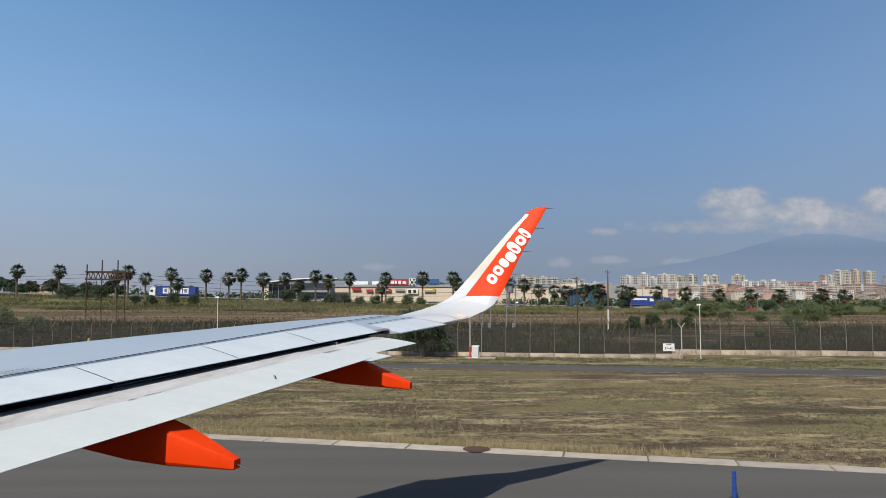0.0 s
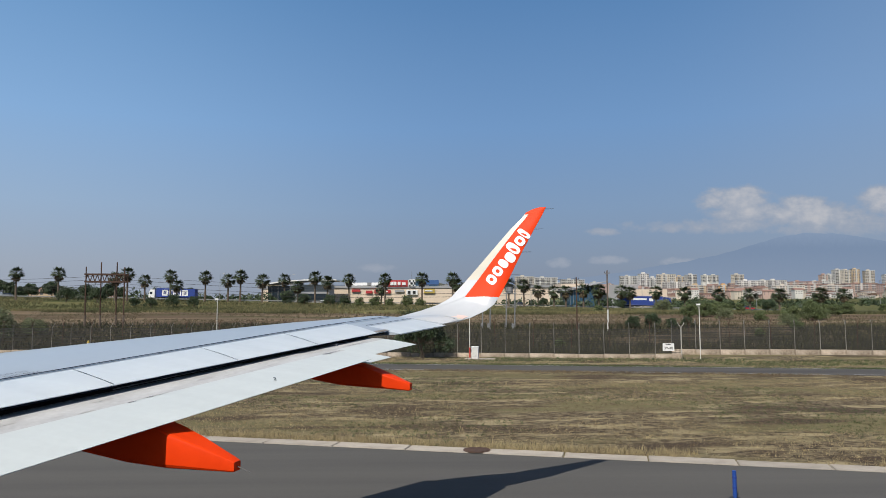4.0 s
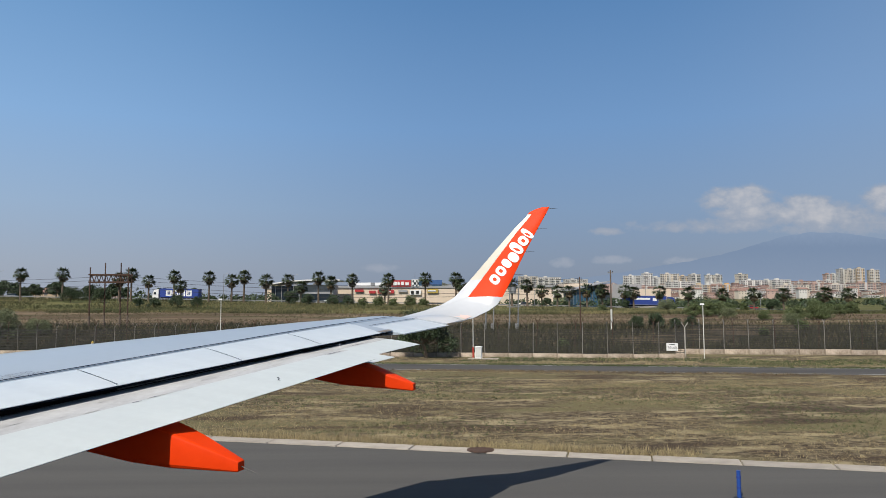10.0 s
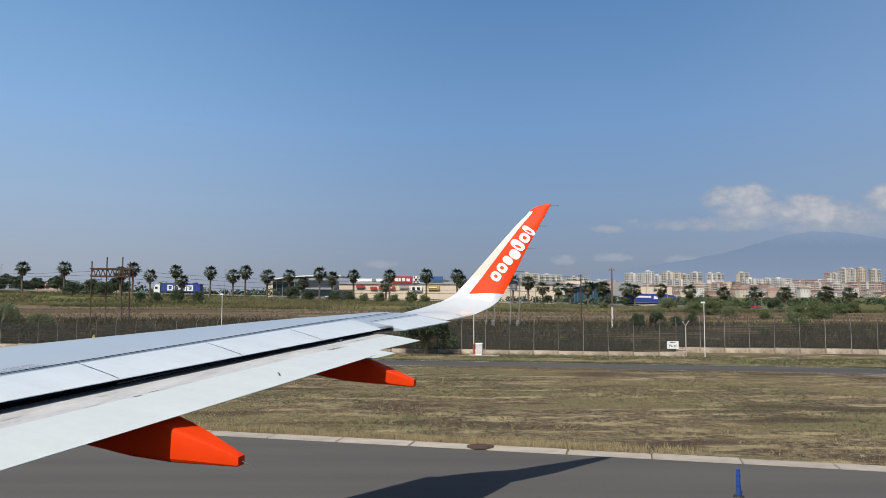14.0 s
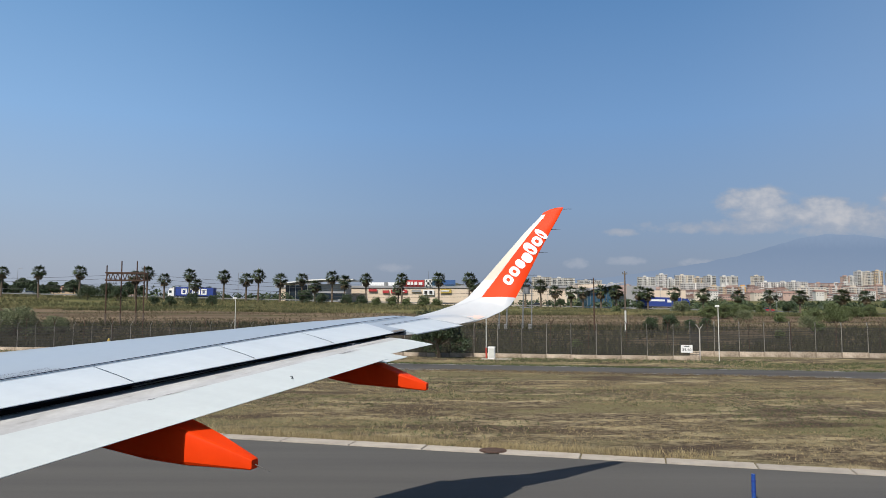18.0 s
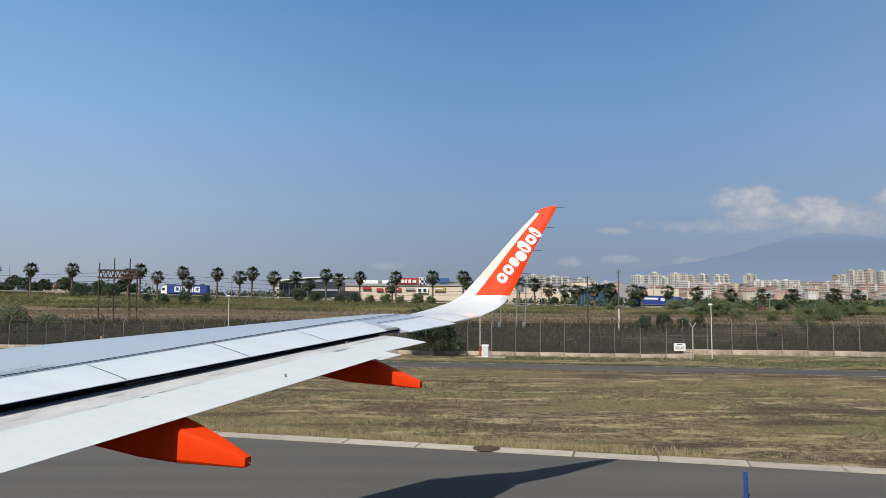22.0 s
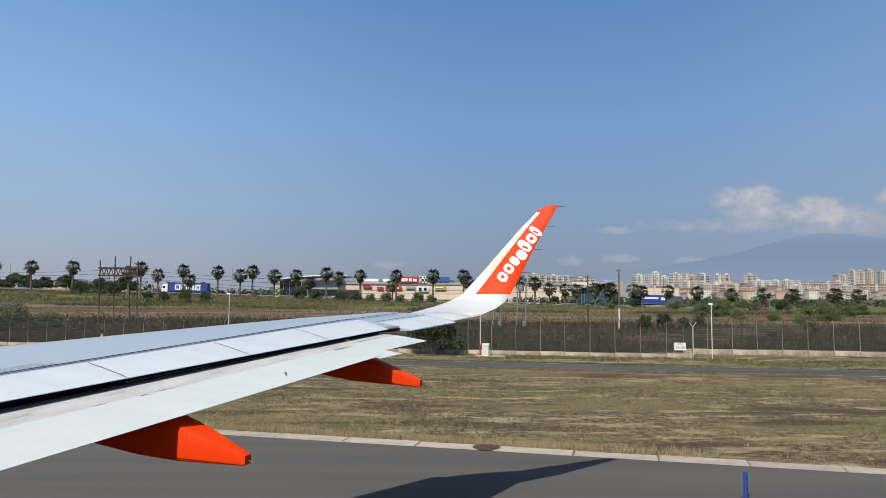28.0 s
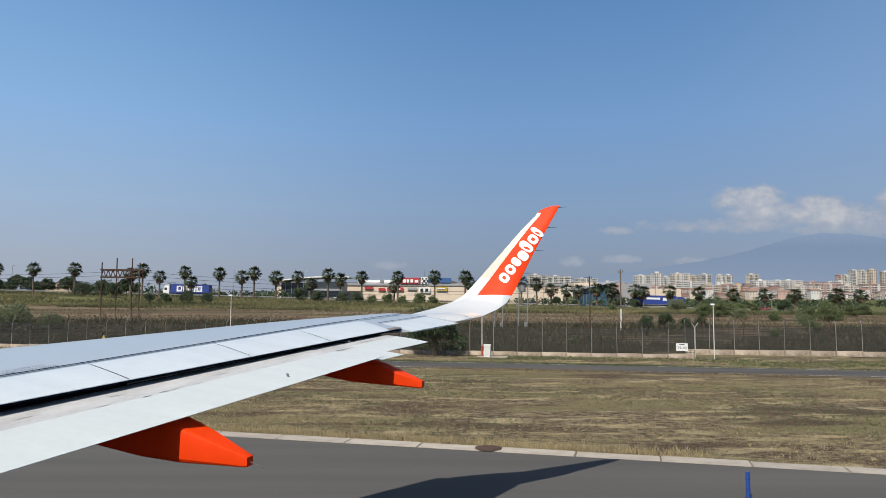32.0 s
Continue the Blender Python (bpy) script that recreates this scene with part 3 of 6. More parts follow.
def build_wing():
    st = [-0.6, 1.5, 3, 4.5, 6, 7.5, 9, 10.5, 11.5, 12.5]
    s = Shape()
    rings = []
    for o in st:
        c = chord(o)
        r = [skin(o, t) for t in [0.16] + [t for t in UP if t > 0.16]]
        r += [(-(n_te(o) + t * c), o, z_te(o) + foil_low(t) * c) for t in (0.98, 0.9, 0.75, 0.55, 0.4, 0.3)]
        r += [(-(n_te(o) + 0.26 * c), o, z_te(o) + foil_low(0.3) * c), (-(n_te(o) + 0.22 * c), o, z_te(o) + foil_up(0.2) * c - 0.05)]
        rings.append(r)
    s.loft(rings)
    part("wing_box", s, "wing_grey", plane, "light grey painted wing skin", smooth=50)
    # outer wing, reaching further aft than the spoilers
    s = Shape()
    rings = []
    for o in (12.5, 12.95, 13.4, 13.8, 14.2):
        c = chord(o) + 0.2
        rings.append([outer(o, t) for t in UP] + [(-(n_te(o) - 0.2 + t * c), o, z_te(o) - 0.06 + foil_low(t) * c) for t in UP[-2:0:-1]])
    s.loft(rings)
    part("outer_wing", s, "wing_grey", plane, "light grey outer wing panel", smooth=50)
    # cove behind the rear spar, its shade put into a near-black colour
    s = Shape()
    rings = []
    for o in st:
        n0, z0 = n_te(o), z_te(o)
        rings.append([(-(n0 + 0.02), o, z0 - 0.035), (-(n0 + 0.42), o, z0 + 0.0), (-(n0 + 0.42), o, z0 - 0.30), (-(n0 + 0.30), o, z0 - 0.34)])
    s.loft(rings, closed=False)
    part("cove", s, "cove", plane, "flap cove coloured near-black for its shade")
    # spoilers
    ends = [0.5, 2.9, 4.95, 7.0, 8.86, 10.52, 12.12]
    rake = lambda o, k: o + (0.215 + 0.02 * max(0, o - 7)) * k     # side edges lie square to the hinge line
    for a, b in zip(ends, ends[1:]):
        s = Shape()
        rings = []
        for i in range(5):
            o0 = a + 0.005 + (b - a - 0.010) * i / 4
            top = []
            for k in range(7):
                o = rake(o0, k / 6)
                top.append(skin(o, (0.865 if b < 12 else 0.865 - 0.06 * i / 4) / chord(o) * k / 6, 0.012 if 0 < k < 6 else 0.004))
            rings.append(top + [(p[0], p[1], p[2] - 0.008 - 0.02 * min(1, k / 2)) for k, p in reversed(list(enumerate(top)))])
        s.loft(rings)
        part("spoiler", s, "wing_white", plane, "white spoiler panel", smooth=30)
    # dark bay under the spoilers, seen in the joints between them
    s = Shape()
    s.loft([[skin(rake(o, k / 6), 0.845 / chord(rake(o, k / 6)) * k / 6, -0.004 if k else -0.02) for k in range(7)] for o in [0.5 + 11.6 * i / 16 for i in range(17)]], closed=False)
    part("spoiler_bay", s, "seal_dark", plane, "dark bay under the spoilers")
    # fixed grey panel outboard of the spoilers, with a bare strip at its edge
    s = Shape()
    rings = []
    for j in range(4):
        row = []
        for k in range(7):
            o = rake(12.13, k / 6) * (1 - j / 3) + 12.50 * j / 3
            row.append(skin(o, 0.9 / chord(o) * k / 6, 0.008))
        rings.append(row + [(q[0], q[1], q[2] - 0.010) for q in row[::-1]])
    s.loft(rings)
    part("fixed_panel", s, "wing_grey", plane, "light grey fixed panel beside the spoilers", smooth=30)
    s = Shape()
    s.loft([[skin(o, t, 0.013) for t in (0.002, 0.02, 0.036)] for o in (12.16, 12.28, 12.40, 12.5)], closed=False)
    part("bare_strip", s, "bare_metal", plane, "brownish bare strip at the panel edge")
    # dark joints between the spoilers
    for o in ends[1:-1]:
        s = Shape()
        s.loft([[skin(rake(o + d, k / 6), 0.862 / chord(o) * k / 6, 0.016) for d in (-0.004, 0.004)] for k in range(7)], closed=False)
        part("joint_seal", s, "seal_dark", plane, "thin dark joint")
    # dark seal line ahead of the spoilers and along the aileron hinge
    for name, a, b, off, w in (("seal_line", -0.5, 14.0, 0.925, 0.040), ("hinge_line", 12.56, 14.19, 0.70, 0.022)):
        s = Shape()
        p, f = [], []
        for i in range(40):
            o = a + (b - a) * i / 39
            for d in (0, w):
                p.append(skin(o, (off + d) / chord(o), 0.014) if name == "seal_line" and o < 12.5 else outer(o, (off + (0.2 if name == "seal_line" else 0) + d) / (chord(o) + 0.2), 0.022))
        s.add(p, [(2 * i, 2 * i + 1, 2 * i + 3, 2 * i + 2) for i in range(39)])
        part(name, s, "seal_dark", plane, "thin dark seal line")
    # aileron, lighter
    s = Shape()
    rings = []
    for i in range(5):
        o = 12.55 + 1.55 * i / 4
        top = [outer(o, 0.68 / (chord(o) + 0.2) * k / 4, 0.006) for k in range(5)]
        rings.append(top + [(q[0], q[1], q[2] - 0.02) for q in top[::-1]])
    s.loft(rings)
    part("aileron", s, "wing_white", plane, "white aileron", smooth=30)
    # bare patch and wicks at the root of the winglet
    s = Shape()
    rings = []
    for i in range(4):
        rings.append(wl_ring(0.95 + 0.42 * i / 3, 0.005, 0.15 + 0.02 * i, 0.003, 4)[:5])
    s.loft(rings, closed=False)
    part("bare_patch", s, "cream", plane, "faded cream patch at the wing tip", smooth=60)
    s = Shape()
    s.loft([wl_ring(1.38 + 0.62 * i / 4, 0.01 + 0.005 * i, 0.15 + 0.03 * math.sin(i * 2.1), 0.003, 4)[:5] for i in range(5)], closed=False)
    part("bare_patch", s, "pink", plane, "faded pinkish patch at the wing tip", smooth=60)
    for o in (13.3, 13.7, 14.05):
        q = outer(o, 0.0)
        part("static_wick", Shape().tube((q[0] - 0.03, q[1], q[2]), (q[0] + 0.15, q[1], q[2] - 0.01), 0.006, 0.004, n=4), "rod", plane, "thin black static wick")
    # stencilled warning on the skin, once for each way of reading it
    for align, o, n0, turn in (("RIGHT", 6.98, 1.015, 1), ("LEFT", 6.92, 1.185, -1)):
        cu = bpy.data.curves.new("warning_text", "FONT")
        cu.body, cu.size, cu.align_x, cu.space_character = "DO NOT WALK OUTSIDE THIS AREA", 0.088, align, 1.06
        cu.materials.append(M["mark_dark"])
        base, along, fore = (Vector(skin(a, n / chord(a), 0.006)) for a, n in ((o, n0), (o - 0.8, n0), (o, n0 + 0.08)))
        ex, ey = (base - along).normalized() * turn, (fore - base).normalized() * turn
        ez = ex.cross(ey).normalized()
        ey = ez.cross(ex)
        ob = new("warning_text", cu)
        ob.parent = plane
        ob.matrix_basis = Matrix.Translation(base) @ Matrix((ex, ey, ez)).transposed().to_4x4()
        tagged(ob, "small dark stencilled warning on the wing")
    # thin actuator rods lying in the flap gap
    for a, b in ((7.15, 8.3), (8.3, 9.3), (9.45, 10.3)):
        ends = [Vector(flap_pt(o, 0.10, 1.563 - 0.035 * o, 0.414 - 0.0269 * o)) + Vector((-0.05, 0, 0.022)) for o in (a, b)]
        part("gap_rod", Shape().tube(ends[0], ends[1], 0.011, n=6), "steel", plane, "thin grey rod in the flap gap")
    # brackets in the flap gap
    for o in (11.0,):
        z0, n0 = z_te(o), n_te(o)
        part("gap_bracket", Shape().box(-n0 - 0.22, -n0 + 0.0, o - 0.03, o + 0.03, z0 - 0.10, z0 - 0.045), "mark_dark", plane, "small dark metal bracket")


def flap_pt(o, k, dn, drop):
    """Flap upper skin: k from its nose (0) to its trailing edge (1)."""
    n0, n1 = n_te(o) + 0.30, n_te(o) - dn
    z0, z1 = z_te(o) - 0.118 + 0.008 * max(0, o - 5), z_te(o) - drop
    hump = 0.0 if k > 0.06 else -0.06 * (1 - k / 0.06)
    return (-(n0 + (n1 - n0) * k), o, z0 + (z1 - z0) * k ** 1.15 + 0.02 * math.sin(math.pi * k) + hump)


def build_flaps():
    ks = [0, 0.03, 0.06, 0.12, 0.2, 0.3, 0.40, 0.46, 0.56, 0.68, 0.80, 0.9, 1.0]
    segs = ((-0.3, 10.08, 1.563, 0.035, 0.414, 0.0269), (10.09, 10.68, 1.165, 0.0, 0.20, 0.0), (10.7, 12.02, 0.8, 0.0, 0.176, 0.0))
    for a, b, d0, d1, p0, p1 in segs:
        s = Shape()
        n = max(2, int((b - a) / 0.7))
        rings = []
        for i in range(n + 1):
            o = a + (b - a) * i / n
            up = [flap_pt(o, k, d0 - d1 * o, p0 - p1 * o) for k in ks]
            low = [(p[0], p[1], p[2] - 0.005 - 0.11 * (1 - k) ** 0.8 * min(1, k * 8 + 0.3)) for p, k in zip(up, ks)]
            rings.append(up + low[::-1])
        m = len(rings[0])
        s.loft(rings)
        for q in range(len(s.f)):
            k = q % m if q < n * m else 99
            s.m[q] = 1 if k < 7 else 0
        part("flap", s, ["flap_white", "flap_worn"], plane, "white lowered flap with a worn grey front band", smooth=30)
    # small painted index figure on the flap, as one bent stroke
    stroke = [(-0.5, 0.55), (-0.25, 0.95), (0.3, 1.0), (0.5, 0.6), (0.2, 0.2), (-0.5, -0.7), (0.55, -0.7)]
    s = Shape()
    for (x0, y0), (x1, y1) in zip(stroke, stroke[1:]):
        d = Vector((x1 - x0, y1 - y0)).normalized() * 0.16
        quad = [(x0 - d.y, y0 + d.x), (x0 + d.y, y0 - d.x), (x1 + d.y, y1 - d.x), (x1 - d.y, y1 + d.x)]
        pts = []
        for gx, gy in quad:
            o, k = 8.40 + 0.012 * gx + 0.062 * gy, 0.80 + 0.015 * gx - 0.038 * gy
            pts.append(Vector(flap_pt(o, k, 1.563 - 0.035 * o, 0.414 - 0.0269 * o)) + Vector((0, 0, 0.006)))
        s.add(pts, [(0, 1, 2, 3)])
    part("flap_figure", s, "seal_dark", plane, "small black painted figure 2")
    # scuffs on the flap
    random.seed(12)
    for o, k, w, h in ((6.75, 0.47, 0.12, 0.008), (7.0, 0.455, 0.2, 0.006), (10.12, 0.45, 0.45, 0.010), (11.0, 0.42, 0.5, 0.008)):
        d, r = (1.563 - 0.035 * o, 0.414 - 0.0269 * o) if o < 10.1 else (1.15, 0.185) if o < 10.76 else (0.8, 0.176)
        pts = [Vector(flap_pt(o + w * a, k + h * b, d, r)) + Vector((0, 0, 0.005)) for a, b in ((0, -0.5), (0.4, -1), (0.8, -0.3), (1, 0.5), (0.5, 1), (0.1, 0.6))]
        part("scuff", Shape().add(pts, [tuple(range(6))]), "mark_dark", plane, "dark scuff mark")


def build_stains():
    """Long thin grime streaks and smears along the front band of the main flap."""
    random.seed(23)
    for i in range(12):
        o = 5.1 + 4.7 * i / 12 + random.uniform(-0.1, 0.1)
        k = random.choice((0.455, 0.45, 0.40, 0.33, 0.27)) + random.uniform(-0.012, 0.012)
        w, h = random.uniform(0.08, 0.35), random.uniform(0.004, 0.016)
        n = 8
        edge = [(j / n, random.uniform(0.3, 1.0) * math.sin(math.pi * (j + 0.25) / (n + 0.5))) for j in range(n + 1)]
        pts = [Vector(flap_pt(o + w * a, k + h * b * sign, 1.563 - 0.035 * (o + w * a), 0.414 - 0.0269 * (o + w * a))) + Vector((0, 0, 0.004)) for sign, run in ((1, edge), (-1, edge[::-1])) for a, b in run]
        part("grime_streak", Shape().add(pts, [tuple(range(len(pts)))]), "stain", plane, "faint grey grime streak")


def build_fairing(o, rows):
    """Canoe fairing of a flap track, from its tail forward: station, top, bottom, width."""
    s = Shape()
    rings = []
    for n, zt, zb, w in rows:
        h = zt - zb
        rings.append([(-n, o + y * w, zb + z * h) for y, z in ((-0.5, 0.14), (-0.5, 0.88), (-0.47, 0.96), (-0.40, 1.0), (0.40, 1.0), (0.47, 0.96), (0.5, 0.88), (0.5, 0.14), (0.46, 0.05), (0.36, 0.0), (-0.36, 0.0), (-0.46, 0.05))])
    s.loft(rings)
    part("track_fairing", s, "orange", plane, "faceted orange flap track fairing", smooth=24)
    n, zt, zb, w = rows[1]
    part("static_wick", Shape().tube((-n, o, (zt + zb) / 2), (-n + 0.2, o, (zt + zb) / 2 - 0.07), 0.006, 0.003, n=4), "rod", plane, "thin black static wick")


# winglet: outboard, height, trailing and leading edge of its sections, from the wing tip up
WL = [(14.2, 4.08, 4.01, 5.90), (14.5, 4.12, 3.76, 5.58), (14.75, 4.19, 3.55, 5.24), (15.0, 4.33, 3.29, 4.76), (15.13, 4.46, 3.13, 4.38),
      (15.2, 4.62, 3.03, 4.11), (15.35, 5.03, 2.83, 3.76), (15.47, 5.59, 2.57, 3.29), (15.62, 6.13, 2.30, 2.84), (15.71, 6.40, 2.16, 2.585),
      (15.745, 6.52, 2.10, 2.50), (15.76, 6.59, 2.07, 2.36), (15.77, 6.63, 2.05, 2.20)]


def wl_section(k):
    """Section k (may be fractional) as a closed ring, with its thickness across the blade."""
    i = min(int(k), len(WL) - 2)
    f = k - i
    a, b = WL[i], WL[i + 1]
    o, z, nt, nl = (a[j] + (b[j] - a[j]) * f for j in range(4))
    j0, j1 = max(0, i + (1 if f > 0.5 else 0) - 1), min(len(WL) - 1, i + (1 if f > 0.5 else 0) + 1)
    d = Vector((WL[j1][0] - WL[j0][0], WL[j1][1] - WL[j0][1])).normalized()
    nrm = Vector((-d.y, d.x))           # towards the cabin and up
    return o, z, nt, nl, nrm


def wl_ring(k, t0=0.0, t1=1.0, lift=0.0, n=10):
    o, z, nt, nl, nrm = wl_section(k)
    c = nl - nt
    th = 0.085 * c if k > 1 else 0.11 * c
    up, low = [], []
    for i in range(n + 1):
        t = t0 + (t1 - t0) * i / n
        h = th * 0.5 * (math.sin(math.pi * t ** 0.62)) + 0.004
        if k <= 1:
            w = k
            hu = foil_up(t) * c * (1 - w) + (h + 0.012 * c) * w
        else:
            hu = h
        up.append((-(nt + c * t), o + nrm.x * (hu + lift), z + nrm.y * (hu + lift)))
        low.append((-(nt + c * t), o - nrm.x * h, z - nrm.y * h))
    return up + low[::-1]


def build_winglet():
    s = Shape().loft([wl_ring(k) for k in (0, 0.5, 1, 1.5, 2, 2.5, 3, 3.5, 4, 4.5, 5)])
    part("winglet_root", s, "winglet_white", plane, "white curved winglet root", smooth=60)
    s = Shape().loft([wl_ring(k / 2) for k in range(10, 25)])
    blade = part("winglet_blade", s, "orange", plane, "bright orange winglet blade", smooth=60)
    for k0, k1, key, label in ((3.3, 5.95, "winglet_white", "white lower winglet leading edge"), (5.95, 9.6, "cream", "cream metal winglet leading edge")):
        rings = []
        for i in range(21):
            k = k0 + (k1 - k0) * i / 20
            a = 0.70 + 0.08 * max(0, k - 5) / 4.6 if k > 5 else 0.70 + 0.26 * (5 - k) / 1.7
            rings.append(wl_ring(k, a, 1.0, 0.005, 6)[:8])
        part("leading_edge", Shape().loft(rings, closed=False), key, plane, label, smooth=60)

    # white brand strokes as plain rounded shapes
    def on_blade(n, z):
        k = 5
        while k < len(WL) - 2 and WL[k + 1][1] < z:
            k += 1
        k += (z - WL[k][1]) / (WL[k + 1][1] - WL[k][1])
        o, zz, nt, nl, nrm = wl_section(k)
        c = nl - nt
        u = min(0.97, max(0.02, (n - nt) / c))
        h = 0.085 * c * 0.5 * math.sin(math.pi * u ** 0.62) + 0.004 + 0.008
        return (-n, o + nrm.x * h, z + nrm.y * h)
    # place along the row, half length along it, half height across, shift across, hole
    marks = [(0.08, 0.085, 0.115, 0.0, True), (0.275, 0.085, 0.115, 0.0, True), (0.455, 0.07, 0.115, 0.0, False), (0.625, 0.085, 0.12, -0.045, False),
             (0.80, 0.08, 0.165, 0.03, False), (0.985, 0.085, 0.115, 0.0, True), (1.145, 0.055, 0.155, 0.03, False)]
    for a0, ha, hb, sh, hole in marks:
        s = Shape()
        a0, ha, hb = a0 * 1.16 - 0.03, ha * 1.15, hb * 1.08
        n0, z0 = 3.245 - 0.575 * a0, 4.95 + 0.815 * a0

        def ring(f):
            out = []
            for i in range(20):
                w = 2 * math.pi * i / 20
                p = ha * f * math.copysign(abs(math.cos(w)) ** 0.75, math.cos(w))
                q = hb * f * math.copysign(abs(math.sin(w)) ** 0.75, math.sin(w)) + sh
                out.append(on_blade(n0 - 0.575 * p + 0.815 * q, z0 + 0.815 * p + 0.575 * q))
            return out
        if hole:
            s.loft([ring(1.0), ring(0.38)], caps=False)
        else:
            s.add(ring(1.0), [tuple(range(20))])
        part("brand_mark", s, "letter_white", blade, "plain white rounded mark")
    for k in (6.15, 7.05, 8.0, 11.0):
        o, z, nt, nl, nrm = wl_section(k)
        part("static_wick", Shape().tube((-nt - 0.02, o, z), (-nt + 0.2, o, z), 0.006, 0.003, n=4), "rod", plane, "thin black static wick")


build_wing()
build_flaps()
build_stains()
build_fairing(6.6, [(4.075, 2.885, 2.79, 0.12), (4.10, 2.90, 2.783, 0.135), (4.58, 3.09, 2.80, 0.34), (4.80, 3.17, 2.805, 0.41), (5.0, 3.235, 2.82, 0.43), (5.3, 3.27, 2.84, 0.43), (5.9, 3.26, 2.92, 0.38), (6.5, 3.2, 3.01, 0.28), (7.1, 3.2, 3.1, 0.1)])
build_fairing(10.6, [(3.517, 3.258, 3.155, 0.11), (3.54, 3.265, 3.148, 0.125), (3.88, 3.39, 3.175, 0.30), (4.20, 3.505, 3.195, 0.38), (4.4, 3.56, 3.205, 0.40), (4.65, 3.59, 3.22, 0.40), (5.1, 3.6, 3.285, 0.36), (5.6, 3.58, 3.385, 0.26), (6.1, 3.56, 3.48, 0.1)])
build_fairing(2.6, [(5.1, 2.6, 2.5, 0.10), (5.13, 2.62, 2.49, 0.14), (5.6, 2.9, 2.5, 0.28), (6.2, 3.0, 2.52, 0.34), (7.2, 2.95, 2.6, 0.32), (8.2, 2.9, 2.8, 0.1)])
build_winglet()


def build_body():
    """Fuselage skin behind the camera, engine and main gear, all out of the view."""
    s = Shape()
    rings = []
    for x, r, dz in ((-22, 0.2, -0.5), (-21.2, 0.9, -0.35), (-19.5, 1.55, -0.1), (-17, 1.95, 0), (10, 1.95, 0), (16, 1.2, 0.6), (19, 0.5, 1.0)):
        rings.append([(x, -2.45 + r * math.cos(a), 3.9 + dz + r * math.sin(a)) for a in [2 * math.pi * i / 28 for i in range(28)]])
    s.loft(rings)
    part("fuselage", s, "winglet_white", plane, "white rounded fuselage", smooth=40)
    s = Shape()
    prof = ((-13.6, 0.95), (-13.7, 1.08), (-13.2, 1.2), (-11.5, 1.15), (-10.2, 0.85), (-10.1, 0.75))
    s.loft([[(x, 3.3 + r * math.cos(a), 1.75 + r * math.sin(a)) for a in [2 * math.pi * i / 24 for i in range(24)]] for x, r in prof])
    part("engine", s, "winglet_white", plane, "white engine nacelle", smooth=40)
    s = Shape().box(-13.0, -9.6, 3.2, 3.4, 2.3, 3.15, top=0.9)
    part("engine_pylon", s, "wing_grey", plane, "grey engine pylon")
    for name, x, y in (("main_gear", -7.5, 1.5), ("nose_gear", -19.5, -2.45)):
        s = Shape().tube((x, y, 0.45), (x, y, 3.0), 0.1, n=10)
        leg = part(name, s, "steel", plane, "grey landing gear leg", smooth=40)
        for d in (-0.32, 0.32):
            w = Shape().tube((x, y + d - 0.16, 0.53), (x, y + d + 0.16, 0.53), 0.53, n=22)
            part("tyre", w, "rubber", leg, "black tyre", smooth=40)


build_body()

# ---- plants ----
def leaf_cloud(shape, centre, radii, count, size, rng, mi=0, hollow=0.55):
    """Many small tilted leaf clumps through an uneven ball."""
    c, r = np.array(centre), np.array(radii)
    for _ in range(count):
        d = rng.normal(size=3)
        d /= np.linalg.norm(d)
        q = c + d * r * rng.uniform(hollow, 1.0) * (1 + 0.22 * math.sin(d[0] * 5 + d[1] * 4 + c[0]) * math.cos(d[2] * 6))
        a, b = rng.normal(size=3), rng.normal(size=3)
        a /= np.linalg.norm(a)
        b = np.cross(a, b)
        b /= np.linalg.norm(b)
        s = size * rng.uniform(0.55, 1.3)
        shape.add([q - a * s, q + b * s * 0.5, q + a * s, q - b * s * 0.5 + a * s * 0.2], [(0, 1, 2, 3)], mi)


def make_tree(name, seed, height, spread, trunk_h, key, label, leaves=2600, leaf=0.22, lobes=16):
    rng = np.random.default_rng(seed)
    t = thing(name, label, "tree" if trunk_h > 0.8 else "bush")
    s = Shape()
    top = Vector((rng.uniform(-0.3, 0.3), rng.uniform(-0.3, 0.3), max(trunk_h, height * 0.35)))
    s.tube((0, 0, -0.3), top, height * 0.035 + 0.03, height * 0.022 + 0.02, n=8)
    crown = Shape()
    per = leaves // lobes
    for i in range(lobes):
        a, e = rng.uniform(0, 2 * math.pi), rng.uniform(0, 1)
        rr = spread * math.sqrt(rng.uniform(0.05, 1)) * (0.9 - 0.45 * e)
        c = (rr * math.cos(a), rr * math.sin(a), trunk_h + (height - trunk_h) * (0.12 + 0.78 * e))
        s.tube(top * rng.uniform(0.6, 1.0), c, height * 0.012 + 0.012, 0.01, n=5)
        w = spread * rng.uniform(0.26, 0.44)
        leaf_cloud(crown, c, (w, w, w * rng.uniform(0.6, 0.9)), per, leaf, rng)
    part("trunk", s, "trunk", t, "brown woody trunk with limbs", smooth=40)
    part("crown", crown, key, t, "leafy crown with gaps")
    return t


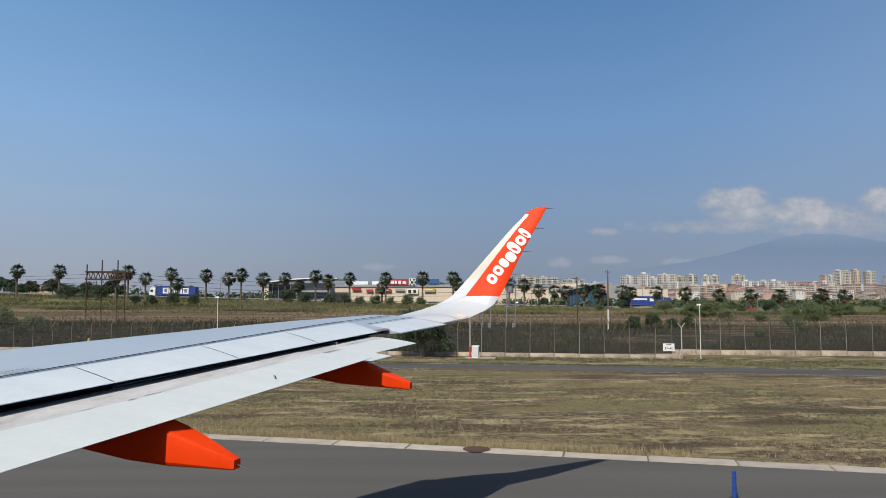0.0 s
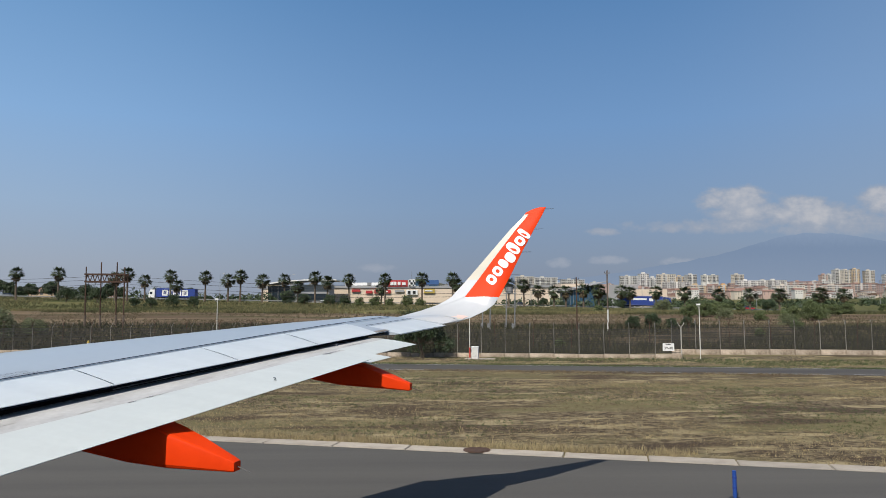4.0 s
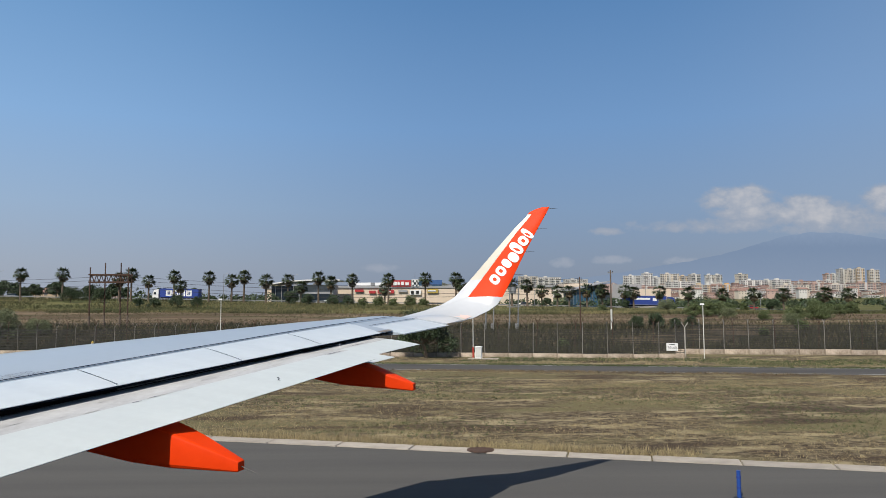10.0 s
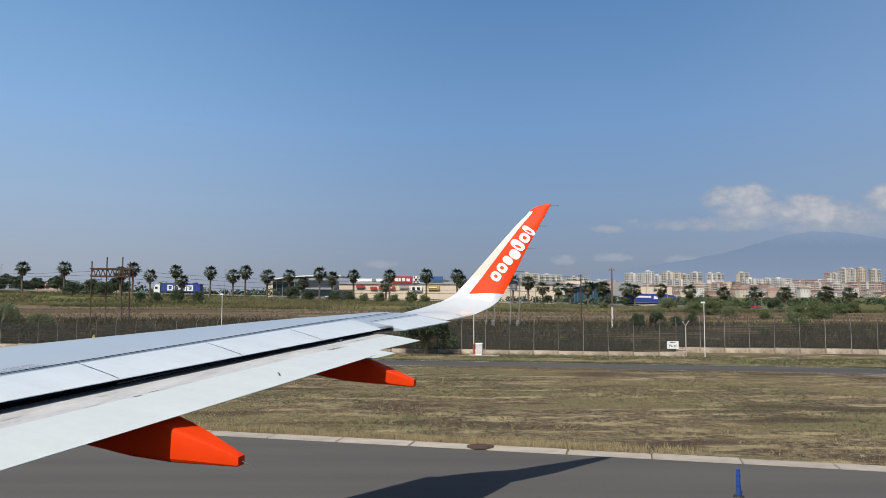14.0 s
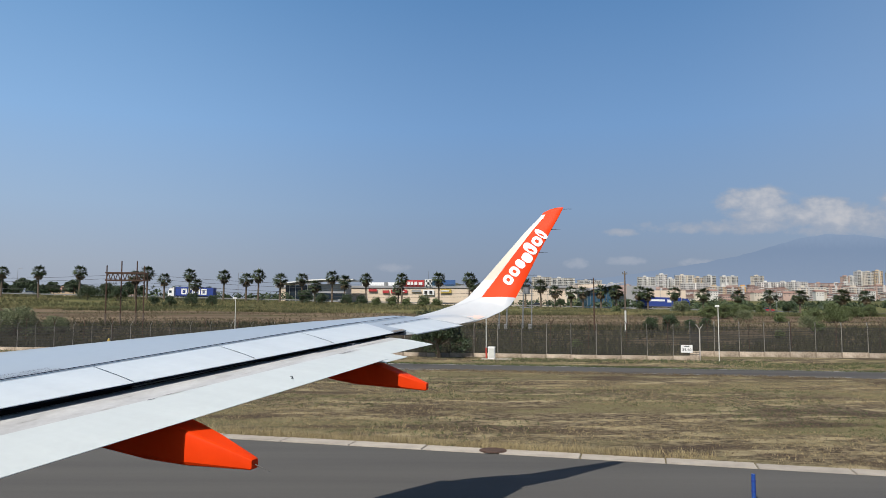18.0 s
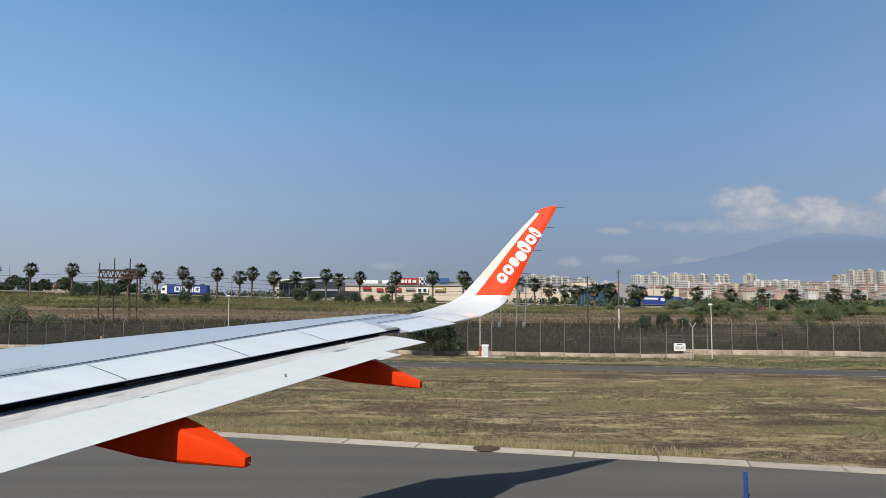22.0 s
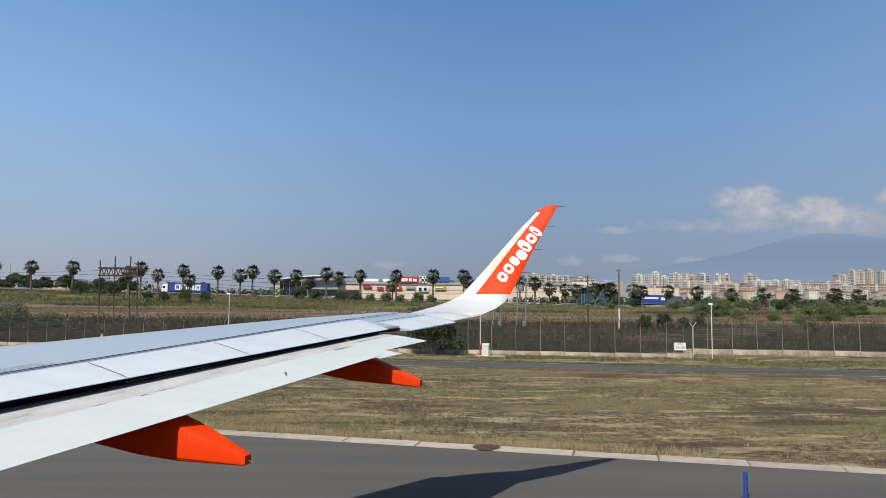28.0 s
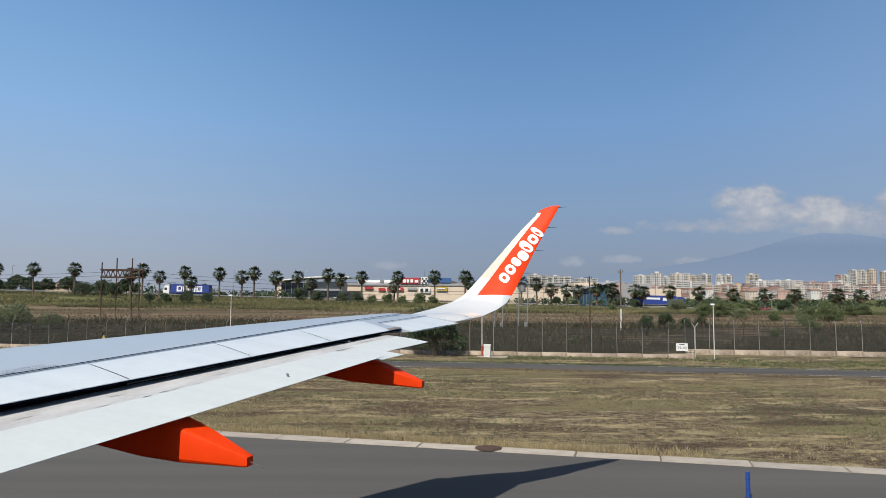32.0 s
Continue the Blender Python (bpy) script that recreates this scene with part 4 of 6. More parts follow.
def make_palm(seed, height, label):
    rng = np.random.default_rng(seed)
    t = thing("palm_tree", label, "palm tree", group="palms along the road")
    s = Shape()
    rings = []
    for i in range(9):
        z = -0.3 + (height + 0.3) * i / 8
        r = 0.30 - 0.10 * i / 8 + (0.10 if i == 0 else 0) + 0.02 * (i % 2)
        rings.append([(0.12 * math.sin(z * 0.3) + r * math.cos(a), r * math.sin(a), z) for a in [2 * math.pi * k / 8 for k in range(8)]])
    s.loft(rings)
    part("trunk", s, "trunk", t, "rough brown palm trunk", smooth=40)
    crown, dead = Shape(), Shape()
    for n, sh, lo, hi in ((84, crown, -0.5, 1.3), (56, dead, -1.5, -0.75)):
        for i in range(n):
            az, el = rng.uniform(0, 2 * math.pi), rng.uniform(lo, hi)
            L = rng.uniform(1.75, 2.4) * (0.85 if sh is dead else 1)
            d = Vector((math.cos(az) * math.cos(el), math.sin(az) * math.cos(el), math.sin(el)))
            side = Vector((-math.sin(az), math.cos(az), 0))
            o = Vector((0.12 * math.sin(height * 0.3), 0, height + 0.05))
            # stalk, then a fan of narrow fingers
            hub = o + d * L * 0.55
            sh.add([o - side * 0.02, o + side * 0.02, hub + side * 0.02, hub - side * 0.02], [(0, 1, 2, 3)])
            for k in range(7):
                f = (k - 3) / 3
                tip = hub + d * L * 0.55 * (1 - 0.25 * abs(f)) + side * f * 0.62 * L * 0.6 + Vector((0, 0, -0.22 * L * (0.4 + abs(f))))
                w = side.cross(d) * 0.03 + side * 0.11
                sh.add([hub, (hub + tip) / 2 + w, tip, (hub + tip) / 2 - w], [(0, 1, 2, 3)])
    part("crown", crown, "palm", t, "spiky green fan leaves")
    part("dead_leaves", dead, "palm_dead", t, "hanging dry brown leaves")
    return t


def put(ob, x, y, turn=0.0, size=1.0, z=None):
    """Moves a first-built thing to its place."""
    ob.matrix_basis = pose(x, y, ground_z(x, y) if z is None else z, 0, 0, turn) @ Matrix.Scale(size, 4)
    return ob


def again(ob, x, y, turn=0.0, size=1.0, z=None):
    c = copy_thing(ob, pose(x, y, ground_z(x, y) if z is None else z, 0, 0, turn))
    c.scale = (size, size, size)
    return c


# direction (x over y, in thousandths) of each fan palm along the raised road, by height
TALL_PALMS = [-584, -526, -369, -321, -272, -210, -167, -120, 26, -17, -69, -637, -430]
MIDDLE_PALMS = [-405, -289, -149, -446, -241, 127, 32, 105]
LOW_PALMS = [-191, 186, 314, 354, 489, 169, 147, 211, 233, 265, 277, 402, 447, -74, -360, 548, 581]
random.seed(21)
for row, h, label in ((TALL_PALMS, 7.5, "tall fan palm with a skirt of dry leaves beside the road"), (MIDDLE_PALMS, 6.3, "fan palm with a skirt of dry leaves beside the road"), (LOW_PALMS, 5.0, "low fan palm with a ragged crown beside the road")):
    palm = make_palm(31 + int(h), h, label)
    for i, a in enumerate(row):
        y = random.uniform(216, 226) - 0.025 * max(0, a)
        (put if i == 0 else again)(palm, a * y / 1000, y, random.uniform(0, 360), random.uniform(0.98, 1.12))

# bushes: kinds, then copies
bush_a = make_tree("bush", 3, 3.0, 1.9, 0.2, "leaf_dark", "dense dark green leafy bush", 9000, 0.075, 36)
bush_b = make_tree("bush", 5, 2.2, 1.7, 0.15, "leaf", "rounded green wild bush", 8000, 0.075, 34)
bush_c = make_tree("bush", 9, 2.6, 2.3, 0.15, "leaf_pale", "pale grey-green flowering bush", 8000, 0.075, 34)
tree_a = make_tree("tree", 14, 9.6, 4.6, 2.0, "leaf", "tall broad green tree with an airy crown", 15000, 0.14, 52)
tree_b = make_tree("tree", 17, 7.0, 3.4, 1.4, "leaf_dark", "dark green tree with a round head", 4200, 0.3, 22)
tree_c = make_tree("tree", 19, 5.2, 3.4, 0.9, "leaf", "low spreading green tree", 3600, 0.28, 18)
put(bush_a, -0.9, FENCE(-0.9) - 1.4, 20, 1.35, 0.0)
put(bush_b, 46, 121, 0, 1.1)
put(bush_c, -53, 86, 0, 1.35)
put(tree_a, 118, 78, 40, 0.9)
put(tree_b, -140, 262, 10)
put(tree_c, 110, 140, 0)
random.seed(33)


def plant(kind, spots):
    for x, y, k in spots:
        again(kind, x, y, random.uniform(0, 360), k * random.uniform(0.92, 1.08))


# dark clumps under the road bank, pale scrub by the fence, light green thickets
plant(bush_a, [(-106, 206, 1.5), (-101, 208, 1.8), (-97, 206, 1.4), (-78, 186, 0.9), (-73, 184, 0.9), (-68, 186, 1.1), (-63, 187, 1.0), (-42, 204, 1.4), (-37, 203, 1.2), (-30, 205, 1.2), (-26, 206, 1.0),
               (23, 82, 0.5), (25.5, 83, 0.6), (27.5, 82, 0.45), (30, 84, 0.4), (55, 208, 1.0), (90, 190, 1.2), (33, 214, 1.0), (78, 205, 1.0)])
plant(bush_b, [(43.5, 121, 1.0), (49.5, 124, 1.1), (48, 104, 0.7), (51.5, 102, 0.95), (55, 103, 1.0), (58, 106, 0.85), (-22, 210, 1.1), (-17.5, 212, 1.3), (-13, 210, 1.1), (-8, 211, 1.4), (-4, 209, 1.1),
               (40, 78, 0.5), (34, 74, 0.4), (12, 68, 0.4), (68, 120, 0.9), (76, 130, 1.0), (62, 150, 1.0), (80, 150, 1.2), (37, 160, 0.9)])
plant(bush_c, [(-49, 88, 0.8), (-58, 90, 1.1), (44, 88, 0.55), (72, 100, 0.9), (-100, 130, 1.0), (58, 180, 1.1), (46, 112, 0.7)])
plant(tree_b, [(-122, 268, 0.9), (-150, 258, 0.7), (-163, 266, 0.8), (-108, 280, 0.8), (-178, 300, 1.0), (-185, 304, 1.1), (-171, 302, 0.9), (-192, 300, 1.0), (100, 250, 0.45), (126, 250, 0.5), (64, 262, 0.45), (47, 260, 0.4), (140, 252, 0.5), (36, 262, 0.4), (110, 262, 0.5), (22, 262, 0.4)])
plant(tree_b, [(-0.62 * y + 9 * i, y, 0.65 + 0.12 * (i % 4)) for i, y in enumerate((300, 330, 315, 345, 310, 335, 320, 350, 305, 340, 325, 355))])
plant(tree_c, [(66, 200, 0.4), (106, 192, 0.5), (120, 188, 0.5), (84, 194, 0.45), (132, 200, 0.55)])


def blades(name, label, category, key, pts, h0, h1, w, seed, per=4, lean=0.5):
    """Grass tufts as one mesh of narrow bent blades."""
    rng = np.random.default_rng(seed)
    pts = np.repeat(np.asarray(pts, float), per, axis=0)
    n = len(pts)
    pts[:, :2] += rng.normal(0, 0.05, (n, 2))
    h = rng.uniform(h0, h1, n)
    a = rng.uniform(0, 2 * np.pi, n)
    l = rng.uniform(0.1, lean, n) * h
    b = rng.uniform(0, 2 * np.pi, n)
    ww = w * rng.uniform(0.6, 1.3, n)
    wx, wy = np.cos(a) * ww, np.sin(a) * ww
    v = np.zeros((n, 3, 3))
    v[:, 0] = pts + np.stack([wx, wy, 0 * h - 0.01], 1)
    v[:, 1] = pts - np.stack([wx, wy, 0 * h + 0.01], 1)
    v[:, 2] = pts + np.stack([np.cos(b) * l, np.sin(b) * l, h], 1)
    me = bpy.data.meshes.new(name)
    me.vertices.add(3 * n)
    me.vertices.foreach_set("co", v.ravel())
    me.loops.add(3 * n)
    me.loops.foreach_set("vertex_index", np.arange(3 * n))
    me.polygons.add(n)
    me.polygons.foreach_set("loop_start", np.arange(0, 3 * n, 3))
    me.materials.append(M[key])
    me.update(calc_edges=True)
    return tagged(new(name, me), label, category, kind="stuff")


def field_points(n, seed, lo, hi, keep, x0=-16, x1=44, reach=0.72):
    """Random spots between two lines, thinned by a patchy noise."""
    rng = np.random.default_rng(seed)
    out = []
    while len(out) < n:
        x, f = rng.uniform(x0, x1), rng.uniform(0, 1)
        a, b = lo(x), hi(x)
        y = a + (b - a) * f
        if abs(x / y) > reach:
            continue
        if keep(noise.noise(Vector((x * 0.10 + seed, y * 0.22, seed * 0.7))), f, rng):
            out.append((x, y, 0.0))
    return out


edge = lambda x: KERB(x) + 0.66
blades("dry_stubble", "mown dry brown grass stubble on the field", "dry grass", "stubble", field_points(15000, 2, edge, ROAD0, lambda v, f, r: v < 0.25), 0.015, 0.06, 0.016, 5, 5, 1.8)
blades("pale_straw", "patches of pale dry straw on the field", "dry grass", "straw", field_points(11000, 3, edge, ROAD0, lambda v, f, r: v > -0.05), 0.02, 0.08, 0.013, 6, 4, 1.8)
blades("straw_fringe", "tall pale straw along the kerb", "dry grass", "straw", field_points(2600, 4, edge, lambda x: edge(x) + 1.1, lambda v, f, r: r.uniform() > f * 0.9 and v + 0.10 * r.normal() > 0.03), 0.05, 0.24, 0.010, 7, 4, 0.8)
blades("green_grass", "green grass patches among the dry field", "grass", "grass_green", field_points(4000, 5, edge, ROAD0, lambda v, f, r: v > 0.12), 0.02, 0.09, 0.016, 8, 5, 1.4)
blades("verge_weeds", "weeds along the service road and fence", "weeds", "grass_green", field_points(5000, 6, ROAD1, FENCE, lambda v, f, r: v > 0.05, -45, 44), 0.04, 0.18, 0.02, 9, 4, 1.2)
blades("verge_straw", "dry straw along the service road and fence", "dry grass", "straw", field_points(5000, 7, lambda x: ROAD1(x), FENCE, lambda v, f, r: v < 0.2, -45, 44), 0.03, 0.11, 0.016, 10, 4, 1.4)


for name, label, key, seed, line in (("road_edge_straw", "straggling dry grass over the near edge of the service road", "stubble", 21, ROAD0), ("road_edge_weeds", "patchy weeds over the far edge of the service road", "grass_green", 22, ROAD1)):
    blades(name, label, "dry grass" if key == "stubble" else "weeds", key, field_points(2600, seed, lambda x: line(x) - 0.6, lambda x: line(x) + 0.6, lambda v, f, r: v + 0.25 * r.normal() > 0.1 + 0.5 * abs(f - 0.5), -45, 44), 0.03, 0.14, 0.022, seed, 5, 1.6)


blades("weed_bed", "bed of tall green weeds beside the service road", "weeds", "grass_green", field_points(3600, 12, lambda x: ROAD0(x) - 3.6, lambda x: ROAD0(x) - 0.6, lambda v, f, r: v + 0.15 * r.normal() > 0.12 - 0.3 * min(f, 1 - f), -172, -118, 4.0), 0.05, 0.26, 0.022, 13, 5, 1.4)


def scrub(name, key, label, seed, n, d0, d1, h0, h1, w, thr):
    """Wild growth in a belt that runs along the fence, d0 to d1 metres out."""
    rng = np.random.default_rng(seed)
    out = []
    while len(out) < n:
        d = d0 + (d1 - d0) * rng.uniform() ** 1.4
        a = rng.uniform(-0.72, 0.72)
        y = d / (1 + 0.2 * a)
        x = a * y
        if y > FENCE(x) + (1.0 if x < 17 else 6.5) and noise.noise(Vector((x * 0.035 + seed, y * 0.06, seed))) > thr:
            out.append((x, y, ground_z(x, y)))
    return blades(name, label, "scrub", key, out, h0, h1, w, seed, 5, 0.8)


scrub("dark_scrub", "scrub", "dark olive scrub behind the fence", 41, 9500, 60, 92, 0.2, 0.8, 0.04, -0.25)
scrub("brown_scrub", "bank_dry", "brown dry scrub behind the fence", 43, 12000, 60, 150, 0.1, 0.4, 0.04, -0.2)
scrub("bank_grass", "bank", "green grass on the road embankment", 45, 15000, 146, 216, 0.25, 0.7, 0.07, -0.2)
scrub("bank_straw", "bank_straw", "pale dry grass on the road embankment", 47, 11000, 150, 220, 0.3, 0.8, 0.06, -0.05)


# ---- street furniture and poles ----
def lamp_post(x, y, h, red, label):
    t = thing("lamp_post", label, "lamp post", pose(x, y, 0), group="posts along the fence")
    part("post", Shape().tube((0, 0, 0 if not red else 0.9), (0, 0, h), 0.040, 0.032, n=8), "post_white", t, "white painted post", smooth=40)
    if red:
        part("post_base", Shape().tube((0, 0, -0.05), (0, 0, 0.9), 0.065, n=8), "red_paint", t, "red painted base", smooth=40)
    part("lamp_head", Shape().box(-0.22, 0.1, -0.07, 0.07, h, h + 0.12, top=0.8), "white", t, "small white lamp head")
    part("bracket", Shape().tube((0, 0, h - 0.25), (-0.18, 0, h), 0.02, n=5), "steel", t)


for x, off, h, red in ((2.9, -1.6, 5.4, True), (20.9, -0.6, 4.25, False), (-19.0, -1.0, 4.9, False), (43, -1.0, 4.3, False)):
    lamp_post(x, FENCE(x) + off, h, red, "slim white lamp post standing by the fence" if not red else "slim white lamp post with a red base by the fence")


def pole(x, y, h, r, key, label, cap=""):
    z = ground_z(x, y)
    t = thing("utility_pole", label, "pole", pose(x, y, z), group="utility poles")
    part("shaft", Shape().tube((0, 0, -0.5), (0, 0, h), r, r * 0.75, n=8), key, t, smooth=40)
    if cap == "white":
        part("painted_base", Shape().tube((0, 0, -0.2), (0, 0, h * 0.36), r + 0.015, r * 0.9 + 0.015, n=8), "post_white", t, "white painted lower part", smooth=40)
    s = Shape().box(-0.3, 0.3, -0.05, 0.05, h - 0.35, h - 0.25)
    part("crossarm", s, "steel", t, "short steel crossarm")
    for d in (-0.25, 0.25):
        part("insulator", Shape().tube((d, 0, h - 0.25), (d, 0, h - 0.1), 0.035, 0.02, n=6), "black", t)
    return Vector((x, y, z + h - 0.12))


pole(16.1, 80, 6.2, 0.085, "rust", "rusty brown utility pole behind the fence")
pole(19.6, 80, 6.9, 0.10, "wood_pole", "dark wooden utility pole with a white lower part", "white")
pole(-62, 84, 8.6, 0.14, "concrete_pole", "tall grey concrete utility pole")
pole(62, 84, 6.6, 0.13, "concrete_pole", "grey concrete utility pole")


def cable(a, b, sag, r=0.018):
    s = Shape()
    rings = []
    for i in range(13):
        t = i / 12
        p = a.lerp(b, t) - Vector((0, 0, sag * 4 * t * (1 - t)))
        rings.append([(p.x, p.y + r * math.cos(q), p.z + r * math.sin(q)) for q in (0, 2.1, 4.2)])
    s.loft(rings)
    tagged(part("overhead_cable", s, "wire"), "thin dark overhead cable between poles", "cable", group="overhead cables")


for z0, yy in ((7.9, 97.0), (7.3, 98.5), (6.9, 96.0), (8.4, 97.6)):
    cable(Vector((-92, yy + 6, z0 + 0.4)), Vector((-46, yy, z0)), 0.6, 0.022)
    cable(Vector((-42, yy, z0)), Vector((16.1, 80, z0 - 1.2)), 1.0, 0.022)

def substation(x, y):
    """Steel portal of an old railway substation, with insulators."""
    t = thing("power_pylon", "rusty steel lattice power gantry with insulators", "pylon", pose(x, y, ground_z(x, y), 0, 0, 12))
    for px, py in ((-2.4, 0), (-0.9, 1.6), (1.1, 1.6), (2.4, 0)):
        h = 8.1 if py == 0 else 8.8
        leg = part("leg", Shape().tube((px, py, -0.3), (px, py, h), 0.1, 0.08, n=6), "rust", t, "rusty steel leg")
        part("leg_base", Shape().tube((px, py, -0.3), (px, py, 1.6), 0.14, 0.12, n=8), "wood_pole", leg, "stained concrete sleeve")
    for z in (6.1, 7.1):
        for py in (0, 1.6):
            part("beam", Shape().box(-2.6, 2.6, py - 0.1, py + 0.1, z - 0.1, z + 0.1), "rust", t, "rusty cross beam")
    for i in range(9):
        x0 = -2.5 + i * 0.6
        part("brace", Shape().tube((x0, 0, 6.1), (x0 + 0.3, 0, 7.1), 0.06, n=4), "rust", t)
        part("brace", Shape().tube((x0 + 0.3, 0, 7.1), (x0 + 0.6, 0, 6.1), 0.06, n=4), "rust", t)
    for i in range(6):
        s = Shape()
        x0 = -2.2 + i * 0.88
        for k in range(4):
            s.tube((x0, 0.5, 6.2 - k * 0.16), (x0, 0.5, 6.12 - k * 0.16), 0.09, 0.05, n=7)
        part("insulator", s, "black", t, "dark stacked insulator")


substation(-44.2, 96)


def transformer(x, y):
    t = thing("power_switch_frame", "pale steel switch frame with grey transformers on posts", "power equipment", pose(x, y, ground_z(x, y), 0, 0, -8))
    for px in (-1.9, -1.0, 0.9, 1.9):
        part("post", Shape().tube((px, 0, -0.2), (px + 0.1, 0, 5.0), 0.09, 0.07, n=7), "steel", t, "pale steel post", smooth=40)
    for z in (2.6, 4.2):
        part("crossbar", Shape().box(-2.2, -0.7, -0.05, 0.05, z, z + 0.1), "steel", t)
        part("crossbar", Shape().box(0.6, 2.2, -0.05, 0.05, z, z + 0.1), "steel", t)
    for px in (-1.45, 1.4):
        part("transformer_tank", Shape().tube((px, 0, 4.3), (px, 0, 5.0), 0.35, 0.33, n=12), "steel", t, "round grey transformer tank", smooth=40)
        for d in (-0.3, 0, 0.3):
            part("insulator", Shape().tube((px + d, 0, 5.0), (px + d, 0, 5.35), 0.06, 0.04, n=6), "black", t)
        part("meter_box", Shape().box(px + 0.15, px + 0.5, -0.15, 0.15, 0.0, 0.7), "steel", t, "grey meter box")


transformer(7.6, 84)

# cabinet, sign and markers near the fence
t = thing("control_cabinet", "white steel control cabinet on a concrete pad by the fence", "cabinet", pose(3.3, FENCE(3.3) - 2.2, 0.02, 0, 0, -13))
part("pad", Shape().box(-0.8, 1.6, -0.5, 0.5, 0, 0.06), "kerb", t, "concrete pad")
part("body", Shape().box(-0.26, 0.26, -0.22, 0.22, 0.06, 0.95), "white", t)
part("roof", Shape().box(-0.30, 0.30, -0.26, 0.26, 0.95, 1.01, top=0.9), "white", t)
part("door", Shape().box(-0.22, 0.22, -0.235, -0.22, 0.14, 0.88), "post_white", t)

t = thing("warning_lamp", "small yellow warning lamp on a black stand by the fence", "warning lamp", pose(-31.3, FENCE(-31.3) - 0.8, 0.0))
part("stand", Shape().tube((0, 0, 0), (0, 0, 0.75), 0.09, 0.05, n=8).box(-0.2, 0.2, -0.2, 0.2, -0.02, 0.04), "black", t, "black tapered stand")
part("body", Shape().tube((0, 0, 0.75), (0, 0, 1.05), 0.10, 0.12, n=10), "white", t, "white lamp body", smooth=40)
part("lens", Shape().tube((0, 0, 1.05), (0, 0, 1.28), 0.13, 0.06, n=10), "sign_yellow", t, "yellow lens", smooth=40)

t = thing("zone_sign", "white sign with black numbers fixed to the fence", "sign", slant(FENCE, 18.7, -0.1) @ pose(0, 0, 0.62))
part("plate", Shape().box(-0.44, 0.44, -0.015, 0.015, 0, 0.60), "white", t)
cu = bpy.data.curves.new("zone_number", "FONT")
cu.body, cu.size, cu.align_x, cu.extrude = "39-40", 0.30, "CENTER", 0.002
ob = new("zone_number", cu)
ob.parent, ob.matrix_basis = t, pose(0, -0.02, 0.13, 90, 0, 0)
cu.materials.append(M["black"])
part("text_bar", Shape().box(-0.2, 0.2, -0.02, -0.016, 0.47, 0.53), "black", t, "small line of print")

for i, (x, d) in enumerate(((6.87, -3.6), (-9.0, -1.1), (24.6, -3.6))):
    t = thing("taxiway_marker", "short blue reflective taxiway edge marker on the asphalt", "marker", pose(x, KERB(x) + d, 0.02), group="taxiway edge markers")
    part("base", Shape().tube((0, 0, 0), (0, 0, 0.025), 0.13, 0.11, n=14), "black", t, "black rubber foot")
    part("stick", Shape().tube((0, 0, 0.025), (0, 0, 0.62), 0.05, 0.045, n=10), "blue_marker", t, "blue stick", smooth=40)
    for z in (0.22, 0.45):
        part("band", Shape().tube((0, 0, z), (0, 0, z + 0.05), 0.053, n=10), "truck_blue", t, "darker reflective band", smooth=40)

for x, d, r in ((1.2, 0.35, 0.42), (30.0, 0.4, 0.42)):
    t = thing("manhole_cover", "rusty round manhole cover in the kerb line", "manhole cover", slant(KERB, x, d) @ pose(0, 0, 0.048))
    part("ring", Shape().tube((0, 0, 0), (0, 0, 0.012), r, n=24), "rust", t)
    part("lid", Shape().tube((0, 0, 0.012), (0, 0, 0.02), r * 0.82, n=24), "rust", t)

# ---- raised road and its traffic ----
ROAD_Y = lambda x: 232 - 0.10 * x
ROAD_Z = lambda x: 3.93 - 0.0225 * min(110, max(-190, x))
s = Shape()
p = []
for i in range(65):
    x = -320 + 10 * i
    p += [(x, ROAD_Y(x) - 5, ROAD_Z(x)), (x, ROAD_Y(x) + 9, ROAD_Z(x))]
s.add(p, [(2 * i, 2 * i + 2, 2 * i + 3, 2 * i + 1) for i in range(64)])
tagged(part("highway", s, "asphalt_old"), "grey asphalt road on an embankment", "road", kind="structure")
rail = thing("guard_rail", "galvanised steel guard rail along the raised road", "guard rail", pose(0, ROAD_Y(0) - 5.5, 3.75, 0, 1.29, -5.71))
beam = Shape().box(-2, 2, -0.03, 0.03, 0.5, 0.82).mesh("rail_beam", ["steel"])
rpost = Shape().box(-0.06, 0.06, 0.03, 0.12, 0, 0.8).mesh("rail_post", ["steel"])
for i in range(-47, 28):
    part("rail_beam", beam, "steel", rail, m=pose(i * 4, 0, 0))
    part("rail_post", rpost, "steel", rail, m=pose(i * 4, 0, 0))


def wheel_at(parent, x, y, r):
    w = part("wheel", Shape().tube((x, y - 0.15, r), (x, y + 0.15, r), r, n=14), "rubber", parent, "black tyre", smooth=40)
    part("rim", Shape().tube((x, y - 0.17, r), (x, y - 0.14, r), r * 0.55, n=10), "steel", w, "grey rim")


